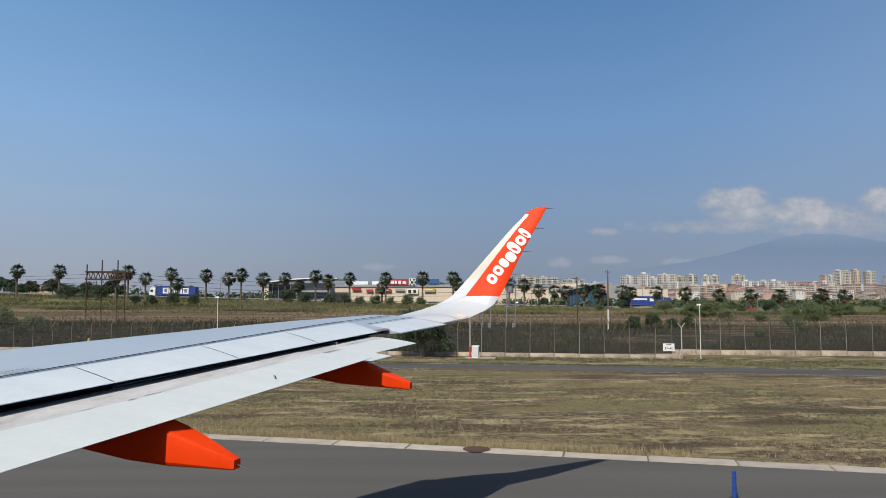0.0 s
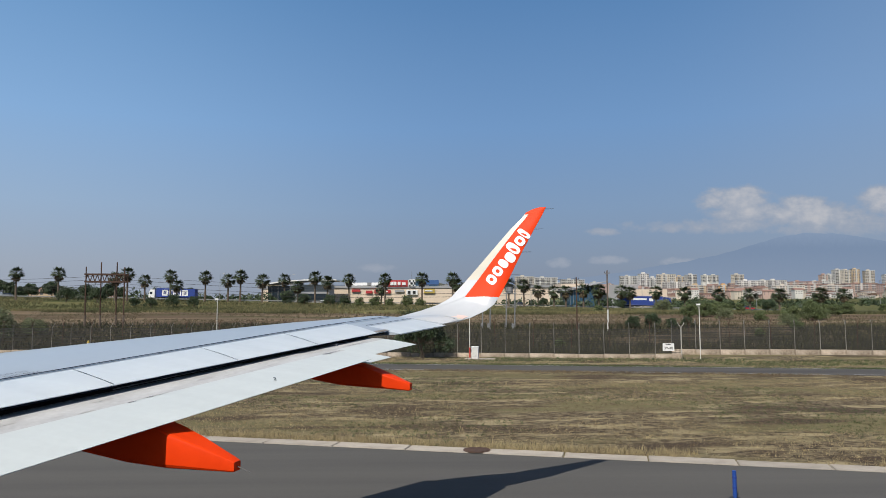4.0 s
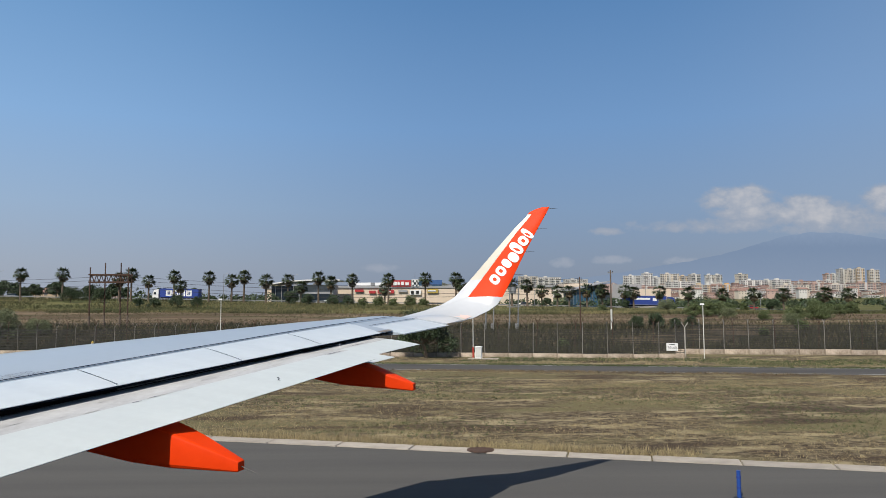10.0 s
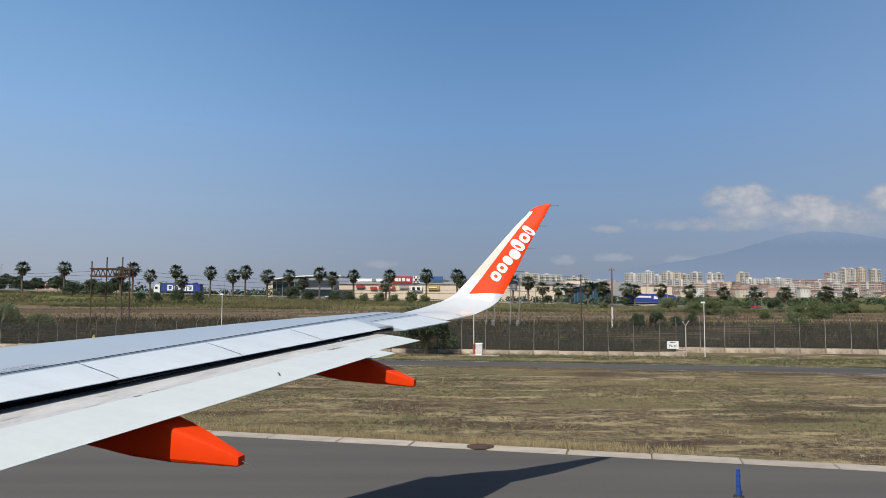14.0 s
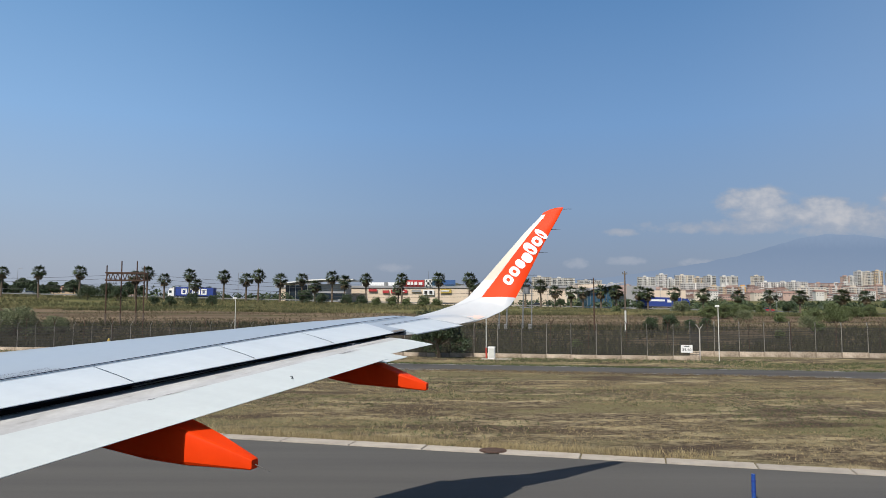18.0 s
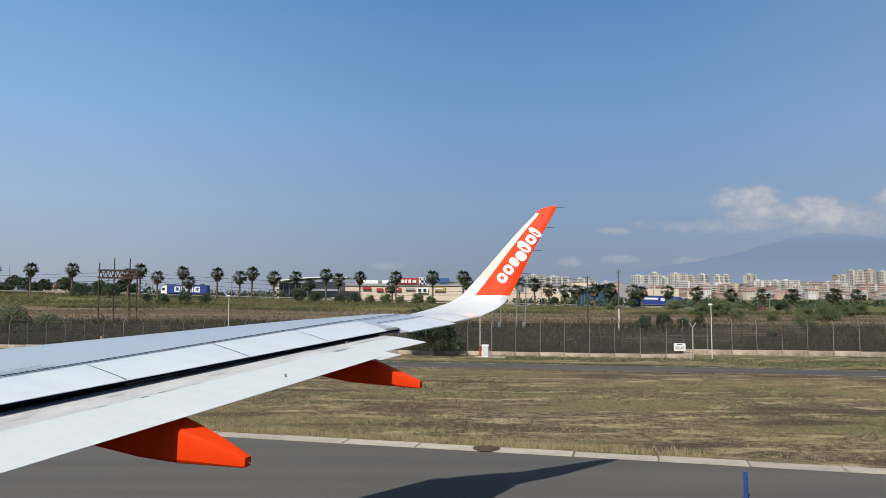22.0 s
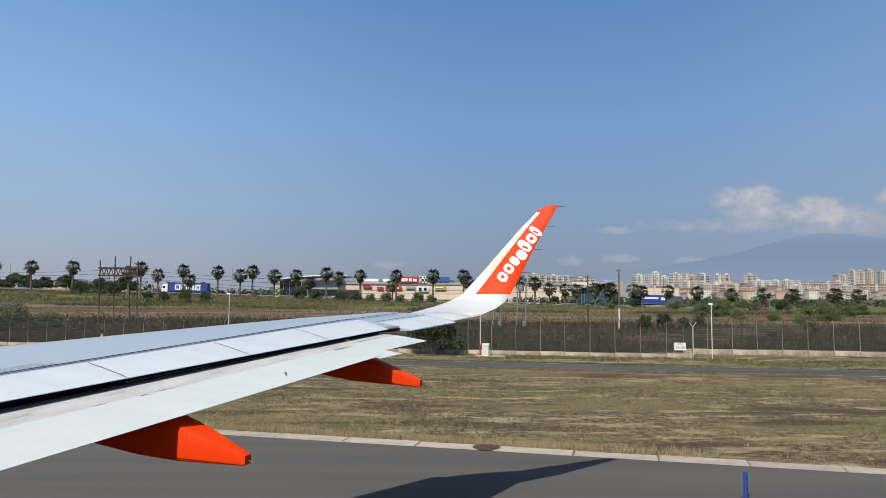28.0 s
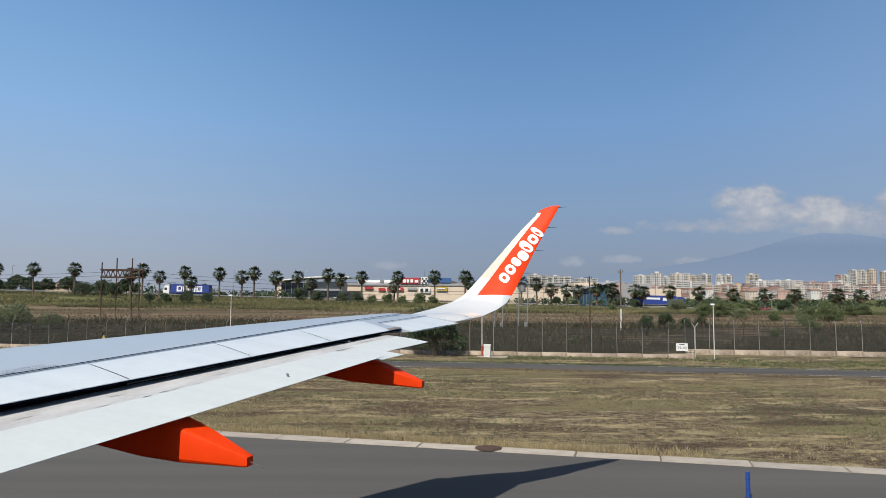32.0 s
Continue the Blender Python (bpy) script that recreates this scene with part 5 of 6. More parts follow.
def lorry(x, key, cab_key, label, bars, flip=1):
    t = thing("lorry", label, "lorry", pose(x, ROAD_Y(x) - 2.5, ROAD_Z(x) + 0.01, 0, 1.29 * flip, -5.7 + (180 if flip < 0 else 0)), group="lorries on the road")
    side = -1 if flip > 0 else 1
    part("trailer", Shape().box(-6.6, 6.6, -1.25, 1.25, 1.05, 3.95), key, t, "plain box trailer")
    part("chassis", Shape().box(-6.5, 6.6, -1.0, 1.0, 0.75, 1.05), "black", t)
    cab = Shape().loft([[(xx, -1.2, 0.5), (xx, 1.2, 0.5), (xx + k, 1.2, h), (xx + k, -1.2, h)] for xx, k, h in ((-9.3, 0.0, 1.9), (-9.28, 0.25, 3.0), (-8.7, 0.1, 3.6), (-7.2, 0.0, 3.75))])
    part("cab", cab, cab_key, t, "boxy cab")
    part("windscreen", Shape().add([(-9.30, -1.05, 1.95), (-9.30, 1.05, 1.95), (-9.06, 1.05, 2.95), (-9.06, -1.05, 2.95)], [(0, 1, 2, 3)]), "glass_dark", t)
    part("side_window", Shape().box(-8.9, -8.0, side * 1.2 - 0.03, side * 1.2 + 0.03, 1.9, 2.7), "glass_dark", t)
    for xx in (-8.4, -5.2, 2.6, 3.9, 5.2):
        for yy in (-1.05, 1.05):
            wheel_at(t, xx, yy, 0.5)
    for x0, x1, z0, z1, k in bars:
        part("lettering_bar", Shape().box(x0, x1, side * 1.25 - 0.02, side * 1.25 + 0.02, z0, z1), k, t, "plain painted panel on the trailer")
    return t


lorry(-85.7, "truck_blue", "white", "white lorry with a blue trailer and white panels", [(-4.6 + 2.3 * i, -2.6 + 2.3 * i, 1.5, 3.4, "white") for i in range(4)] + [(-4.1 + 2.3 * i, -3.1 + 2.3 * i, 1.9, 3.0, "truck_blue") for i in range(4)])
lorry(-190, "truck_red", "white", "white lorry with a red curtain trailer", [(-6.5, 6.5, 1.1, 1.3, "mark_dark")], -1)
lorry(65, "truck_blue", "truck_blue", "dark blue lorry with pale lettering", [(-1.6, 3.2, 2.7, 3.3, "white"), (-3.6, -2.4, 2.4, 3.3, "white"), (-6.4, 6.4, 1.1, 1.25, "mark_dark")], -1)


def coach(x, label):
    t = thing("coach", label, "bus", pose(x, ROAD_Y(x) - 2.5, ROAD_Z(x) + 0.01, 0, 1.29, -5.7), group="vehicles on the road")
    part("body", Shape().loft([[(xx, -1.25, 0.4), (xx, 1.25, 0.4), (xx, 1.25, 1.7), (xx, 1.15, h), (xx, -1.15, h), (xx, -1.25, 1.7)] for xx, h in ((-6, 2.6), (-5.7, 3.4), (5.8, 3.4), (6, 3.0))]), "white", t, "white coach body", smooth=30)
    part("window_band", Shape().box(-5.6, 5.8, -1.27, -1.2, 1.75, 2.85), "glass_dark", t, "dark tinted window band")
    for xx in (-4, 3.4):
        wheel_at(t, xx, -1.1, 0.5)
        wheel_at(t, xx, 1.1, 0.5)


coach(-205, "white coach with dark tinted windows")
coach(-165, "white coach with a dark window band")


def car(x, off, key, label):
    t = thing("car", label, "car", pose(x, ROAD_Y(x) + off, ROAD_Z(x) + 0.01, 0, 1.29, -5.7), group="vehicles on the road")
    part("body", Shape().loft([[(xx, -0.85, 0.3), (xx, 0.85, 0.3), (xx, 0.85, h), (xx, -0.85, h)] for xx, h in ((-2.1, 0.6), (-1.9, 0.85), (-0.9, 0.95), (1.5, 0.98), (2.0, 0.9), (2.1, 0.5))]), key, t, smooth=30)
    part("cabin", Shape().loft([[(xx, -0.8, 0.92), (xx, 0.8, 0.92), (xx, 0.66, h), (xx, -0.66, h)] for xx, h in ((-1.1, 0.94), (-0.4, 1.45), (1.0, 1.47), (1.7, 0.98))]), "glass_dark", t, "dark cabin windows", smooth=30)
    part("roof", Shape().box(-0.4, 1.0, -0.66, 0.66, 1.44, 1.5), key, t)
    for xx in (-1.3, 1.3):
        for yy in (-0.75, 0.75):
            wheel_at(t, xx, yy, 0.31)


for x, off, key, lab in ((-113, -2, "white", "small white car on the raised road"), (-150, 4, "steel", "silver car on the road"), (11, -2, "white", "white hatchback on the road"), (100, 4, "truck_red", "red car on the road"), (-120, 4, "steel", "silver car on the road"), (28, 4, "black", "black car on the road"), (-36, 4, "white", "white car on the road")):
    car(x, off, key, lab)


def street_lamp(x, y, h):
    t = thing("street_lamp", "tall grey street lamp beside the road", "street lamp", pose(x, y, ground_z(x, y)), group="street lamps")
    part("column", Shape().tube((0, 0, -0.3), (0, 0, h), 0.11, 0.06, n=7), "steel", t, smooth=40)
    part("arm", Shape().tube((0, 0, h), (1.2, 0, h + 0.15), 0.05, n=5), "steel", t)
    part("head", Shape().box(0.9, 1.7, -0.12, 0.12, h + 0.12, h + 0.24, top=0.8), "steel", t)


for x in (-184, -165, -141, -118, -96, -78, -52, -30, 12, 34, 72, 110, 150):
    street_lamp(x, 252 - 0.1 * x, 10.0)

# ---- shopping centre ----
def shopping_centre():
    t = thing("shopping_centre", "long low cream shopping centre with coloured signs", "shopping centre")
    part("front_wall", Shape().box(-92, 62, 380, 388, -1, 12.67), "mall", t, "long cream panel wall")
    part("roof_deck", Shape().box(-94, 64, 379.4, 470, 12.71, 13.89), "mall_grey", t, "flat grey roof deck")
    part("plant_room", Shape().box(-50, -28, 400, 430, 13.89, 16.30), "white", t, "white rooftop plant room")
    part("plant_room", Shape().box(-12, 2, 396, 420, 13.89, 16.94), "glass_blue", t, "blue rooftop hall")
    part("rear_hall", Shape().box(88, 112, 388, 420, -1, 14.19), "mall_grey", t, "grey hall at the end")
    part("low_wing", Shape().box(107, 126, 382, 400, -1, 11.45), "mall", t, "low cream wing")
    pan = Shape().box(-3.4, 3.4, -0.12, 0.0, 5.0, 12.37).mesh("wall_panel", ["mall"])
    for i in range(21):
        part("wall_panel", pan, "mall", t, m=pose(-86 + i * 7.05, 380, 0))
    for i in range(14):
        part("roof_vent", Shape().box(-88 + i * 10.4, -86 + i * 10.4, 384, 387, 13.89, 14.80 + (i % 3) * 0.5), "steel", t)
    for x0, x1, z0, z1, k in ((-24.6, -14.0, 13.5, 16.9, "sign_red"), (-13.6, -9.8, 13.5, 17.2, "white"), (-5.3, 2.6, 14.1, 16.9, "sign_blue"), (-31.8, -23.1, 9.9, 11.7, "sign_red"), (-14.7, -8.7, 9.0, 11.7, "white"), (-5.3, 0.4, 9.9, 12.3, "sign_yellow"), (-20.8, -15.9, 10.5, 11.7, "mall_grey"), (-36.3, -32.9, 9.9, 11.4, "sign_red"), (-43.8, -39.3, 10.8, 12.0, "sign_red"), (88.5, 93.7, 9.6, 14.4, "rose_wall")):
        part("sign_board", Shape().box(x0, x1, 379.0, 379.5, z0, z1), k, t, "plain coloured sign board")
    for x0, x1, z0, z1 in ((-23.4, -21.5, 14.1, 16.0), (-21.2, -20.0, 14.1, 16.0), (-19.3, -17.8, 14.1, 16.0), (-17.0, -15.1, 14.1, 15.7), (-30.2, -24.6, 10.5, 11.1), (-4.9, -0.8, 10.8, 11.4)):
        part("sign_stroke", Shape().box(x0, x1, 378.7, 378.95, z0, z1), "white", t, "plain white stroke")
    for x0, x1, z0, z1 in ((-13.2, -12.5, 16.0, 16.9), (-11.3, -10.6, 16.0, 16.9), (-12.5, -11.3, 14.7, 15.7), (-10.6, -9.8, 14.7, 15.7), (-13.2, -12.5, 13.7, 14.4), (-11.3, -10.6, 13.7, 14.4), (-14.0, -12.5, 9.6, 11.1), (-11.3, -9.8, 9.6, 11.1)):
        part("sign_square", Shape().box(x0, x1, 378.7, 378.95, z0, z1), "black", t, "plain dark square")


shopping_centre()


def pavilion():
    """Dark hall with an upswept thin white roof at the near end of the centre."""
    t = thing("pavilion", "dark glazed hall under a thin upswept white roof", "building")
    part("glass_wall", Shape().box(-82, -69, 352, 372, 2, 13.4), "glass_dark", t, "dark glazed front")
    part("side_wall", Shape().box(-69, -52, 353, 372, 2, 14.0), "mall_grey", t, "pale grey panel wall")
    part("shop_band", Shape().box(-68, -53, 352.6, 353, 6.5, 9.5), "glass_dark", t, "dark band of shop windows")
    prof = ((-84, 13.6), (-80, 14.4), (-72, 15.4), (-64, 15.9), (-48, 15.9))
    part("roof", Shape().loft([[(x, 349, z), (x, 375, z), (x, 375, z + 0.55), (x, 349, z + 0.55)] for x, z in prof]), "white", t, "thin white upswept roof")
    for x in (-80, -77, -74, -71):
        part("mullion", Shape().box(x - 0.12, x + 0.12, 351.8, 352, 2, 13.4), "steel", t)


pavilion()


def glass_hall():
    t = thing("glass_hall", "dark glass hall under a slanted grey roof", "building", pose(82.5, 380, 3.8, 0, 0, 4))
    part("glass_wall", Shape().add([(-10, 0, -5), (5, 0, -5), (1.5, 0, 9.6), (-10, 0, 6.6), (-10, 20, -5), (5, 20, -5), (1.5, 20, 9.6), (-10, 20, 6.6)], [(0, 1, 2, 3), (5, 4, 7, 6), (1, 5, 6, 2), (4, 0, 3, 7), (3, 2, 6, 7)]), "glass_blue", t, "blue-black glass front")
    part("roof", Shape().add([(-12, -2, 6.8), (10, -2, 11.6), (10, 22, 11.6), (-12, 22, 6.8), (-12, -2, 7.2), (10, -2, 12.0), (10, 22, 12.0), (-12, 22, 7.2)], [(3, 2, 1, 0), (4, 5, 6, 7), (0, 1, 5, 4), (1, 2, 6, 5), (2, 3, 7, 6), (3, 0, 4, 7)]), "mall_grey", t, "slanted grey roof slab")
    part("rear_roof", Shape().box(-9, 11, 22, 40, 9.5, 11.4), "mall", t, "flat cream roof behind")
    for i in range(7):
        x = -9.6 + i * 1.7
        part("mullion", Shape().box(x - 0.08, x + 0.08, -0.15, 0, -1, 6.6 + (x + 10) * 0.22), "steel", t)


glass_hall()


def villa(x, y, key, label, w=12, h=5.5):
    t = thing("house", label, "house", pose(x, y, ground_z(x, y), 0, 0, 4), group="low houses")
    part("wall", Shape().box(-w / 2, w / 2, 0, 9, -1, h), key, t)
    part("roof", Shape().add([(-w / 2 - 0.6, -0.6, h), (w / 2 + 0.6, -0.6, h), (w / 2 + 0.6, 9.6, h), (-w / 2 - 0.6, 9.6, h), (-w / 2 + 3, 4.5, h + 2.0), (w / 2 - 3, 4.5, h + 2.0)], [(3, 2, 1, 0), (0, 1, 5, 4), (1, 2, 5), (2, 3, 4, 5), (3, 0, 4)]), "roof_red", t, "red tiled hipped roof")
    for i in range(3):
        xx = -w / 3 + i * w / 3
        part("window", Shape().box(xx - 0.7, xx + 0.7, -0.08, 0, 1.2, 2.9), "win", t)


villa(-181, 330, "block_ochre", "ochre house with a red tiled roof", 11, 2.6)
villa(-160, 345, "block_rose", "pink house with a red tiled roof", 10, 2.2)

# ---- town ----
WINDOW_ROWS = {}


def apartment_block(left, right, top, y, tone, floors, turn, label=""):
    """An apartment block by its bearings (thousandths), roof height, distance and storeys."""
    w = round((right - left) * y / 1000 / 3.6) * 3.6
    storey = 3.0
    h = floors * storey
    bays = max(3, round(w / 3.6))
    words = {"white": "white", "grey": "grey", "cream": "cream", "ochre": "ochre", "rose": "pinkish", "orange": "orange"}[tone]
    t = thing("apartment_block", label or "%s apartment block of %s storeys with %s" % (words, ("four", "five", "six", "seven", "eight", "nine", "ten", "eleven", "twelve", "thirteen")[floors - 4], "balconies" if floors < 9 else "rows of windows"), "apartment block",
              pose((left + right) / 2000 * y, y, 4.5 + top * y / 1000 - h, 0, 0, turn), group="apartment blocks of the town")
    key = "block_" + tone
    d = 12
    base = 4.5 + top * y / 1000 - h
    deep = max(2.0, base - ground_z((left + right) / 2000 * y, y) + 3)
    part("wall", Shape().box(-w / 2, w / 2, 0, d, -deep, h), key, t)
    part("parapet", Shape().box(-w / 2 - 0.3, w / 2 + 0.3, -0.3, d + 0.3, h, h + 0.7), "balcony" if tone != "rose" else "roof_red", t, "roof parapet")
    part("roof_house", Shape().box(-w * 0.2, -w * 0.2 + 5, 4, 9, h + 0.7, h + 3.0), key, t, "stair house on the roof")
    rows = WINDOW_ROWS.get((bays, floors))
    if not rows:
        win, bal = Shape(), Shape()
        for f in range(floors):
            z = f * storey + 0.1
            for c in range(bays):
                x = -bays * 1.8 + (c + 0.5) * 3.6
                if c % 3 != 2:
                    win.box(x - 1.25, x + 1.25, -0.15, 0.1, z + 0.7, z + 2.5)
                    if floors < 9 or f % 2:
                        bal.box(x - 1.7, x + 1.7, -1.3, 0, z - 0.15, z + 0.85)
                else:
                    win.box(x - 0.6, x + 0.6, -0.12, 0.1, z + 0.9, z + 2.3)
            for c in range(3):
                for side in (-1, 1):
                    e = side * bays * 1.8
                    win.box(e - 0.1, e + 0.1, 1.6 + c * 3.6, 2.9 + c * 3.6, z + 0.9, z + 2.3)
        rows = WINDOW_ROWS[bays, floors] = (win.mesh("window_grid", ["win"]), bal.mesh("balcony_grid", ["balcony"]))
    tagged(part("window_grid", rows[0], "win", t, "rows of small windows"), kind="stuff")
    tagged(part("balcony_grid", rows[1], "balcony", t, "rows of pale balconies"), kind="stuff")
    for i in range(max(1, bays // 7)):
        part("stair_shaft", Shape().box(-1.2, 1.2, -0.6, 0, -deep, h + 1.2), "block_grey" if tone != "grey" else "block_white", t, "plain stair shaft", m=pose(-w / 2 + (i + 0.5) * w / max(1, bays // 7), 0, 0))
    return t


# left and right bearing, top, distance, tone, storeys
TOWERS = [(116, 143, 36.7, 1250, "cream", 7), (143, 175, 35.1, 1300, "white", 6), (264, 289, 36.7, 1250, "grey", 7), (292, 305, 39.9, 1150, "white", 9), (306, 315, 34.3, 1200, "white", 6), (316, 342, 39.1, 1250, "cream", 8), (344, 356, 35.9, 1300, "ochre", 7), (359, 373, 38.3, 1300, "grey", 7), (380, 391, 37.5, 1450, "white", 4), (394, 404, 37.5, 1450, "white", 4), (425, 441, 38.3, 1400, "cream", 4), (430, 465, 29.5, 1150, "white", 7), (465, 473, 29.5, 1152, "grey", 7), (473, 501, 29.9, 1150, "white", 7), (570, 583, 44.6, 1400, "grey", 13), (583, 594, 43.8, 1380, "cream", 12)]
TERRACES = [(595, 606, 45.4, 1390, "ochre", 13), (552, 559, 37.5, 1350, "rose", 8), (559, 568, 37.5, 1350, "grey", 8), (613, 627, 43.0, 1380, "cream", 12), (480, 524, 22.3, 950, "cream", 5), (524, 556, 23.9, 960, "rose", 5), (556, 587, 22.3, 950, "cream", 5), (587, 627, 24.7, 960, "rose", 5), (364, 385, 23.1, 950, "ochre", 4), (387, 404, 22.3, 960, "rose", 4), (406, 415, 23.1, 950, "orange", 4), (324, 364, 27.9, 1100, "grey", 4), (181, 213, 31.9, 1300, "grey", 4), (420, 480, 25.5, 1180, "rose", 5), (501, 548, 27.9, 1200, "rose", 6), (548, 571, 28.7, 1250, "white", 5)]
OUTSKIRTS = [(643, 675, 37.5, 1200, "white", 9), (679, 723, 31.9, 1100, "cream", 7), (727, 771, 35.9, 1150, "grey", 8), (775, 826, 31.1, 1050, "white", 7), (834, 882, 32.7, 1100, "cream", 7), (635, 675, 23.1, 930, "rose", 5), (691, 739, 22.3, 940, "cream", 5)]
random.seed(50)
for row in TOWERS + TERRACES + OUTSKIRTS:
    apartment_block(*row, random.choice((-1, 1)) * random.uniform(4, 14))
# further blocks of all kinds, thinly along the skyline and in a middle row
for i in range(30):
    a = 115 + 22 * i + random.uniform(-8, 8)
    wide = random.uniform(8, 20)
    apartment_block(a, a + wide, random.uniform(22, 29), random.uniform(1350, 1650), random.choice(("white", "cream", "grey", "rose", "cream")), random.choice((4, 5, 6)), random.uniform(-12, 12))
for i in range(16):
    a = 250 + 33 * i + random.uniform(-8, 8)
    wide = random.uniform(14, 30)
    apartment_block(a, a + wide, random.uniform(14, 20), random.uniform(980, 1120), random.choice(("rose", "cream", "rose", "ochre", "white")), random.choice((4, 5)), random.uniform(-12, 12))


def low_houses():
    kinds = []
    for i, (key, w, h) in enumerate((("block_cream", 10, 4.6), ("block_rose", 13, 4.2), ("block_white", 9, 5.4))):
        t = thing("town_house", "low town house with a red tiled roof", "house", group="low town houses")
        part("wall", Shape().box(-w / 2, w / 2, 0, 10, -8, h), key, t)
        part("roof", Shape().add([(-w / 2 - 0.5, -0.5, h), (w / 2 + 0.5, -0.5, h), (w / 2 + 0.5, 10.5, h), (-w / 2 - 0.5, 10.5, h), (-w / 2, 5, h + 2.2), (w / 2, 5, h + 2.2)], [(3, 2, 1, 0), (0, 1, 5, 4), (1, 2, 5), (2, 3, 4, 5), (3, 0, 4)]), "roof_red", t, "red tiled roof")
        for c in range(3):
            for f in range(2):
                xx = -w / 3 + c * w / 3
                part("window", Shape().box(xx - 0.5, xx + 0.5, -0.1, 0, 0.7 + f * 2.2, 1.8 + f * 2.2), "win", t)
        kinds.append(t)
    rng = random.Random(61)
    for i in range(16):
        a, y = rng.uniform(0.25, 0.80), rng.uniform(800, 860)
        m = pose(a * y, y, ground_z(a * y, y) + (y - 640) * 0.03, 0, 0, rng.uniform(-25, 25))
        if i < 3:
            kinds[i].matrix_basis = m
        else:
            copy_thing(kinds[i % 3], m)


low_houses()


def roofscape():
    """The closely packed low roofs between the taller blocks, too small to tell apart."""
    rng = np.random.default_rng(91)
    s = Shape()
    for _ in range(520):
        y = rng.uniform(840, 1180)
        x = rng.uniform(0.24, 0.82) * y
        w, d = rng.uniform(5, 17), rng.uniform(7, 12)
        z = ground_z(x, y)
        h = 4.5 + (7 + (y - 840) / 340 * 16 + rng.uniform(-3, 3)) * y / 1000 - z
        s.box(x - w / 2, x + w / 2, y, y + d, z - 1, z + h, int(rng.integers(0, 4)))
        s.box(x - w / 2 - 0.3, x + w / 2 + 0.3, y - 0.3, y + d, z + h, z + h + 0.7, 4)
        for c in range(int(w / 3)):
            a = x - w / 2 + 1.5 + c * 3
            for f in range(3):
                s.box(a - 0.7, a + 0.7, y - 0.1, y + 0.1, z + h - 2.5 - f * 3, z + h - 0.9 - f * 3, 5)
    tagged(part("roofscape", s, ["block_cream", "block_rose", "block_white", "block_grey", "roof_red", "win"]), "closely packed low town houses with tiled roofs", "houses", kind="stuff")


roofscape()
# tree belts between the road and the town
rng_belt = np.random.default_rng(70)
belt = Shape()
for i in range(420):
    y = rng_belt.uniform(300, 640)
    x = rng_belt.uniform(0.08, 0.74) * y if i % 3 else rng_belt.uniform(-0.74, -0.22) * y
    z = ground_z(x, y)
    h = rng_belt.uniform(2.5, 5.5)
    leaf_cloud(belt, (x, y, z + h * 0.45), (h * 0.8, h * 0.8, h * 0.5), 46, 0.8, rng_belt, 0, 0.4)
for i in range(150):
    y = rng_belt.uniform(680, 1050)
    x = rng_belt.uniform(0.22, 0.80) * y
    h = rng_belt.uniform(3, 8)
    leaf_cloud(belt, (x, y, ground_z(x, y) + h * 0.45), (h * 0.9, h * 0.8, h * 0.5), 36, 1.0, rng_belt, 0, 0.4)
tagged(part("far_trees", belt, "leaf_dark"), "dark green belts of trees below the town", "trees", kind="stuff")
# radio masts on the hill
for x, h in ((-72, 60), (-20, 52)):
    t = thing("radio_mast", "thin lattice radio mast on the hill", "mast", pose(x, 2300, 50))
    part("mast", Shape().tube((0, 0, 0), (0, 0, h), 1.0, 0.3, n=4), "steel", t)

# ---- airfield things further along the taxiway ----
t = thing("guidance_sign", "black taxiway guidance sign with yellow panels on the grass", "sign", pose(140, KERB(140) + 9, 0.0, 0, 0, -40))
part("cabinet", Shape().box(-1.6, 1.6, -0.12, 0.12, 0.25, 1.1), "black", t, "black sign cabinet")
for i in range(4):
    part("panel", Shape().box(-1.5 + i * 0.76, -0.8 + i * 0.76, -0.14, -0.12, 0.33, 1.02), "sign_yellow" if i != 1 else "black", t, "plain yellow panel")
for x in (-1.2, 0, 1.2):
    part("leg", Shape().tube((x, 0, 0), (x, 0, 0.25), 0.05, n=8), "steel", t)
part("pad", Shape().box(-1.9, 1.9, -0.5, 0.5, -0.02, 0.03), "kerb", t, "concrete pad")

clump = make_tree("tree", 81, 6.0, 4.6, 0.8, "leaf", "large rounded green tree clump beside the field", 5200, 0.2, 26)
put(clump, 150, 26, 0, 1.0, 0.0)
again(clump, 158, 24, 120, 0.85, 0.0)
again(clump, 142, 30, 220, 0.7, 0.0)
hedge = thing("hedge", "long clipped dark green hedge", "hedge", pose(232, 8, 0, 0, 0, -14))
s = Shape()
rng_hedge = np.random.default_rng(5)
for i in range(18):
    leaf_cloud(s, (-18 + i * 2.1, 0, 1.3), (1.4, 1.0, 1.2), 160, 0.16, rng_hedge)
part("foliage", s, "leaf_dark", hedge, "dense dark foliage")
st = Shape()
for i in range(10):
    st.tube((-17 + i * 3.8, 0, -0.1), (-17 + i * 3.8, 0, 1.2), 0.05, n=5)
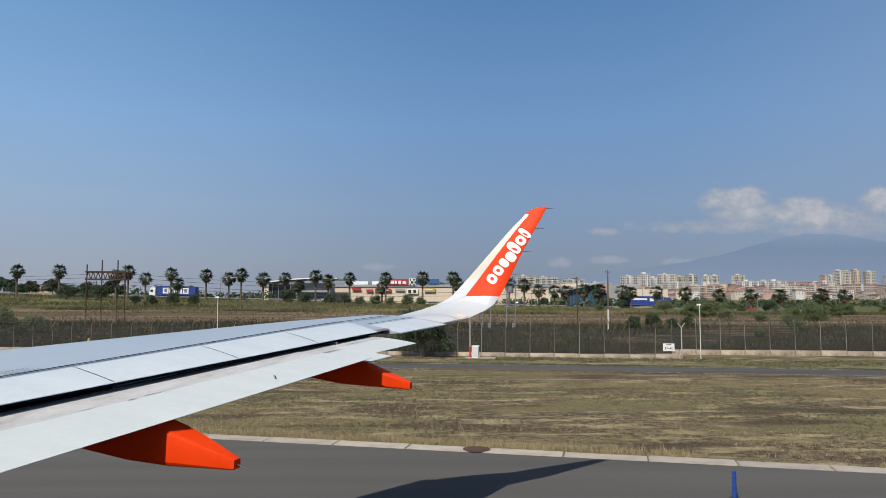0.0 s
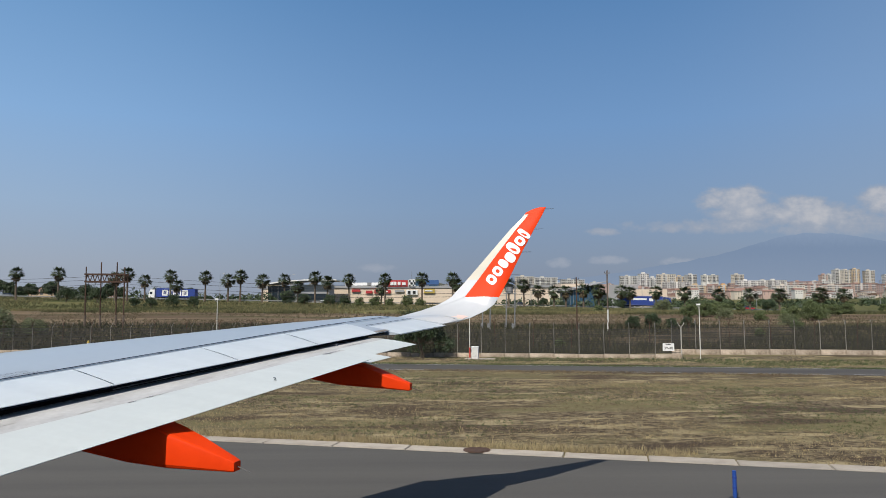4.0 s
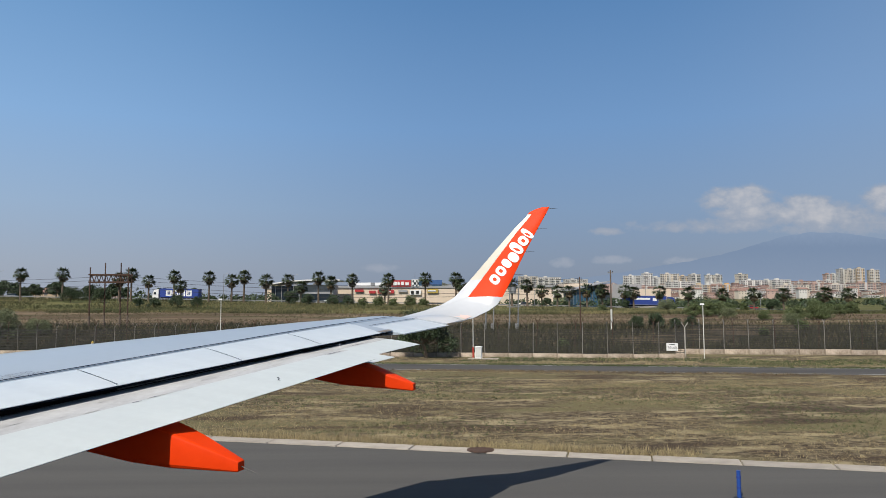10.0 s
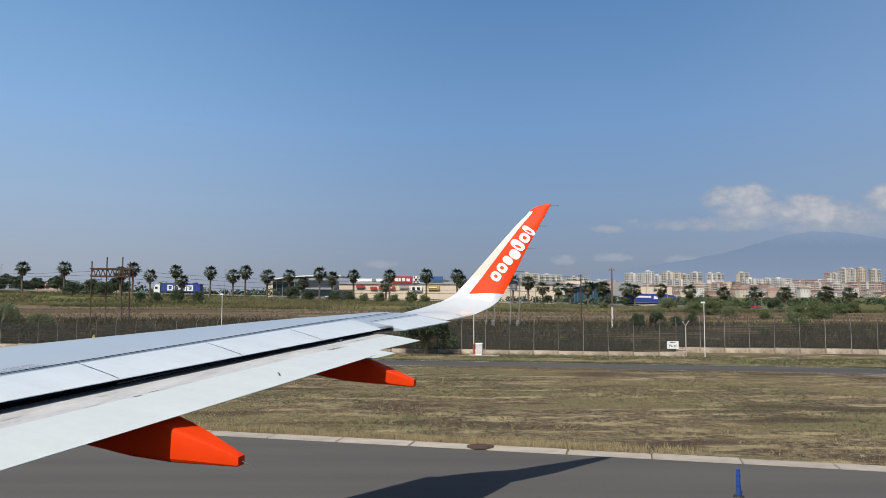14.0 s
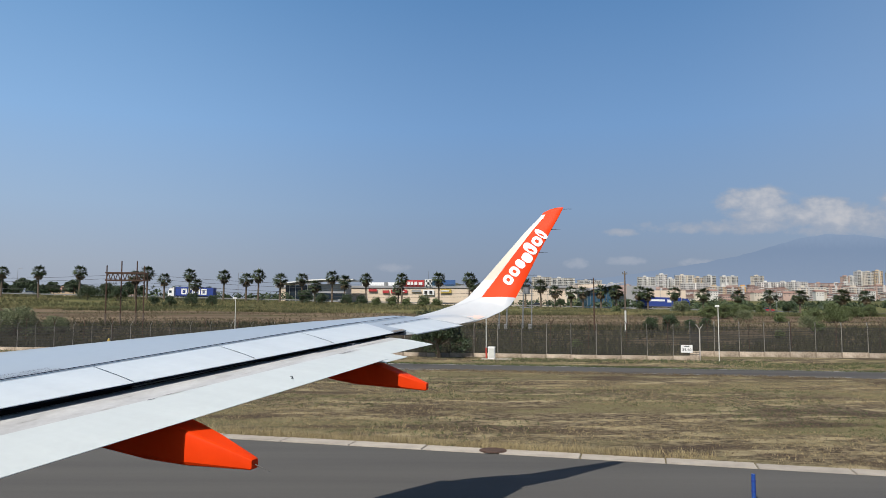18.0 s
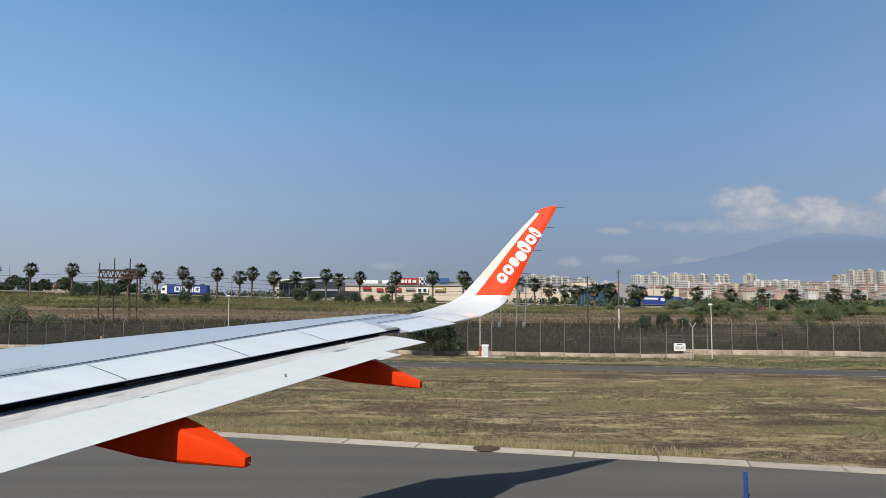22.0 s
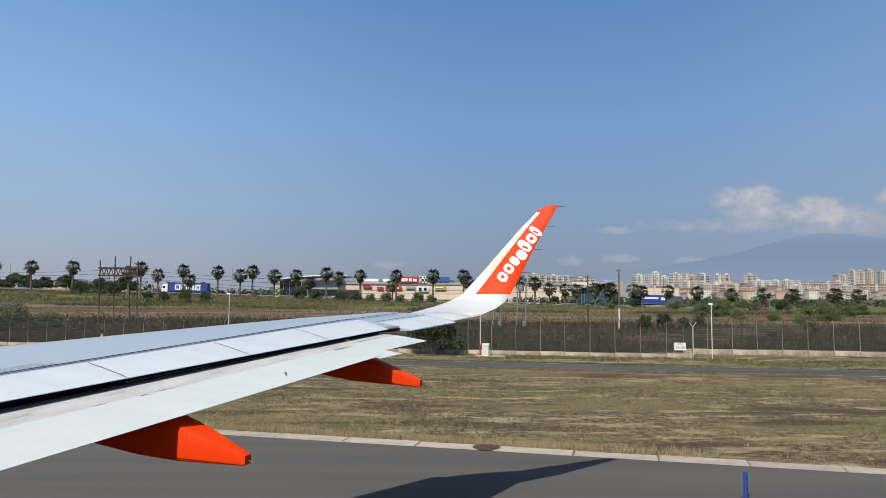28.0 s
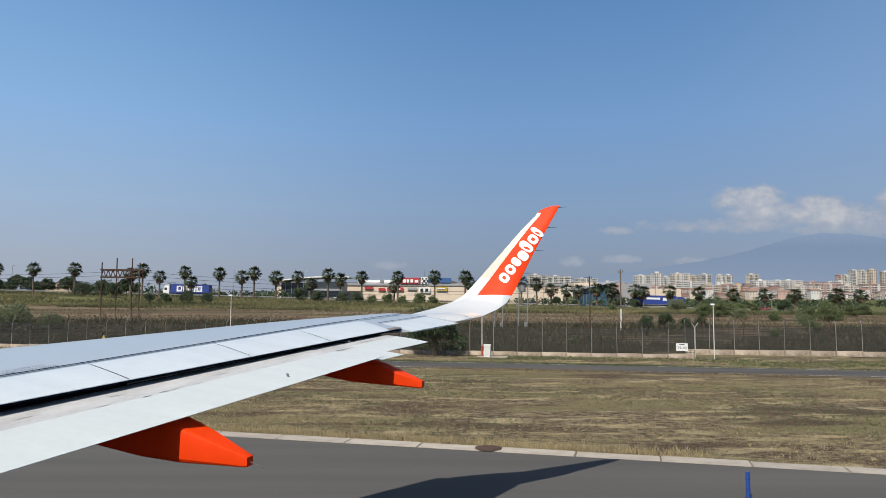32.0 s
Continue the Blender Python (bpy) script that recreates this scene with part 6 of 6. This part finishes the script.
part("stems", st, "trunk", hedge, "woody stems")

for i in range(2):
    t = thing("plastic_barrier", "red plastic water-filled barrier on the service road", "barrier", pose(-181 - i * 1.7, ROAD0(-181) + 2 + i * 0.2, 0.016, 0, 0, -13), group="plastic barriers")
    part("body", Shape().box(-0.75, 0.75, -0.22, 0.22, 0, 0.25, top=0.9).box(-0.7, 0.7, -0.12, 0.12, 0.25, 0.85, top=0.95), "truck_red", t, "red moulded plastic")
    part("cap", Shape().tube((0, 0, 0.85), (0, 0, 0.9), 0.06, n=10), "black", t, "black filler cap")

# dark dirt path from the kerb to the service road
s = Shape()
rows = [(KERB(-176) + 0.66 + (ROAD0(-176) - KERB(-176) - 0.66) * i / 8) for i in range(9)]
s.add([(x + 0.6 * math.sin(i * 1.3 + k), y, 0.012) for i, y in enumerate(rows) for k, x in enumerate((-179 + 0.5 * i, -172 + 0.4 * i))], [(2 * i, 2 * i + 1, 2 * i + 3, 2 * i + 2) for i in range(8)])
tagged(part("dirt_path", s, "asphalt_old"), "dark worn track across the grass", "path", kind="structure")

# double yellow line of a branch that leaves the taxiway
s = Shape()
for off in (0.0, 0.42):
    run = [(150 + 12 * i, KERB(150 + 12 * i) - 22 + 0.16 * i * i + off, 0.028) for i in range(13)]
    for a, b in zip(run, run[1:]):
        s.add([a, b, (b[0], b[1] + 0.22, b[2]), (a[0], a[1] + 0.22, a[2])], [(0, 1, 2, 3)])
tagged(part("branch_line", s, "yellow_line"), "pale double yellow line of a taxiway branch", "road marking", kind="structure")

# small yellow building past the hedge
t = thing("airfield_building", "flat-roofed yellow airfield building with two windows", "building", pose(262, 4, 0, 0, 0, -14))
part("wall", Shape().box(-7, 7, 0, 8, -0.5, 4.2), "block_ochre", t, "yellow rendered wall")
part("roof", Shape().box(-7.4, 7.4, -0.4, 8.4, 4.2, 4.6), "balcony", t, "flat pale roof")
for x in (-3.2, 2.6):
    part("window", Shape().box(x - 0.8, x + 0.8, -0.08, 0.05, 1.4, 2.8), "win", t)
substation(-172, 118)
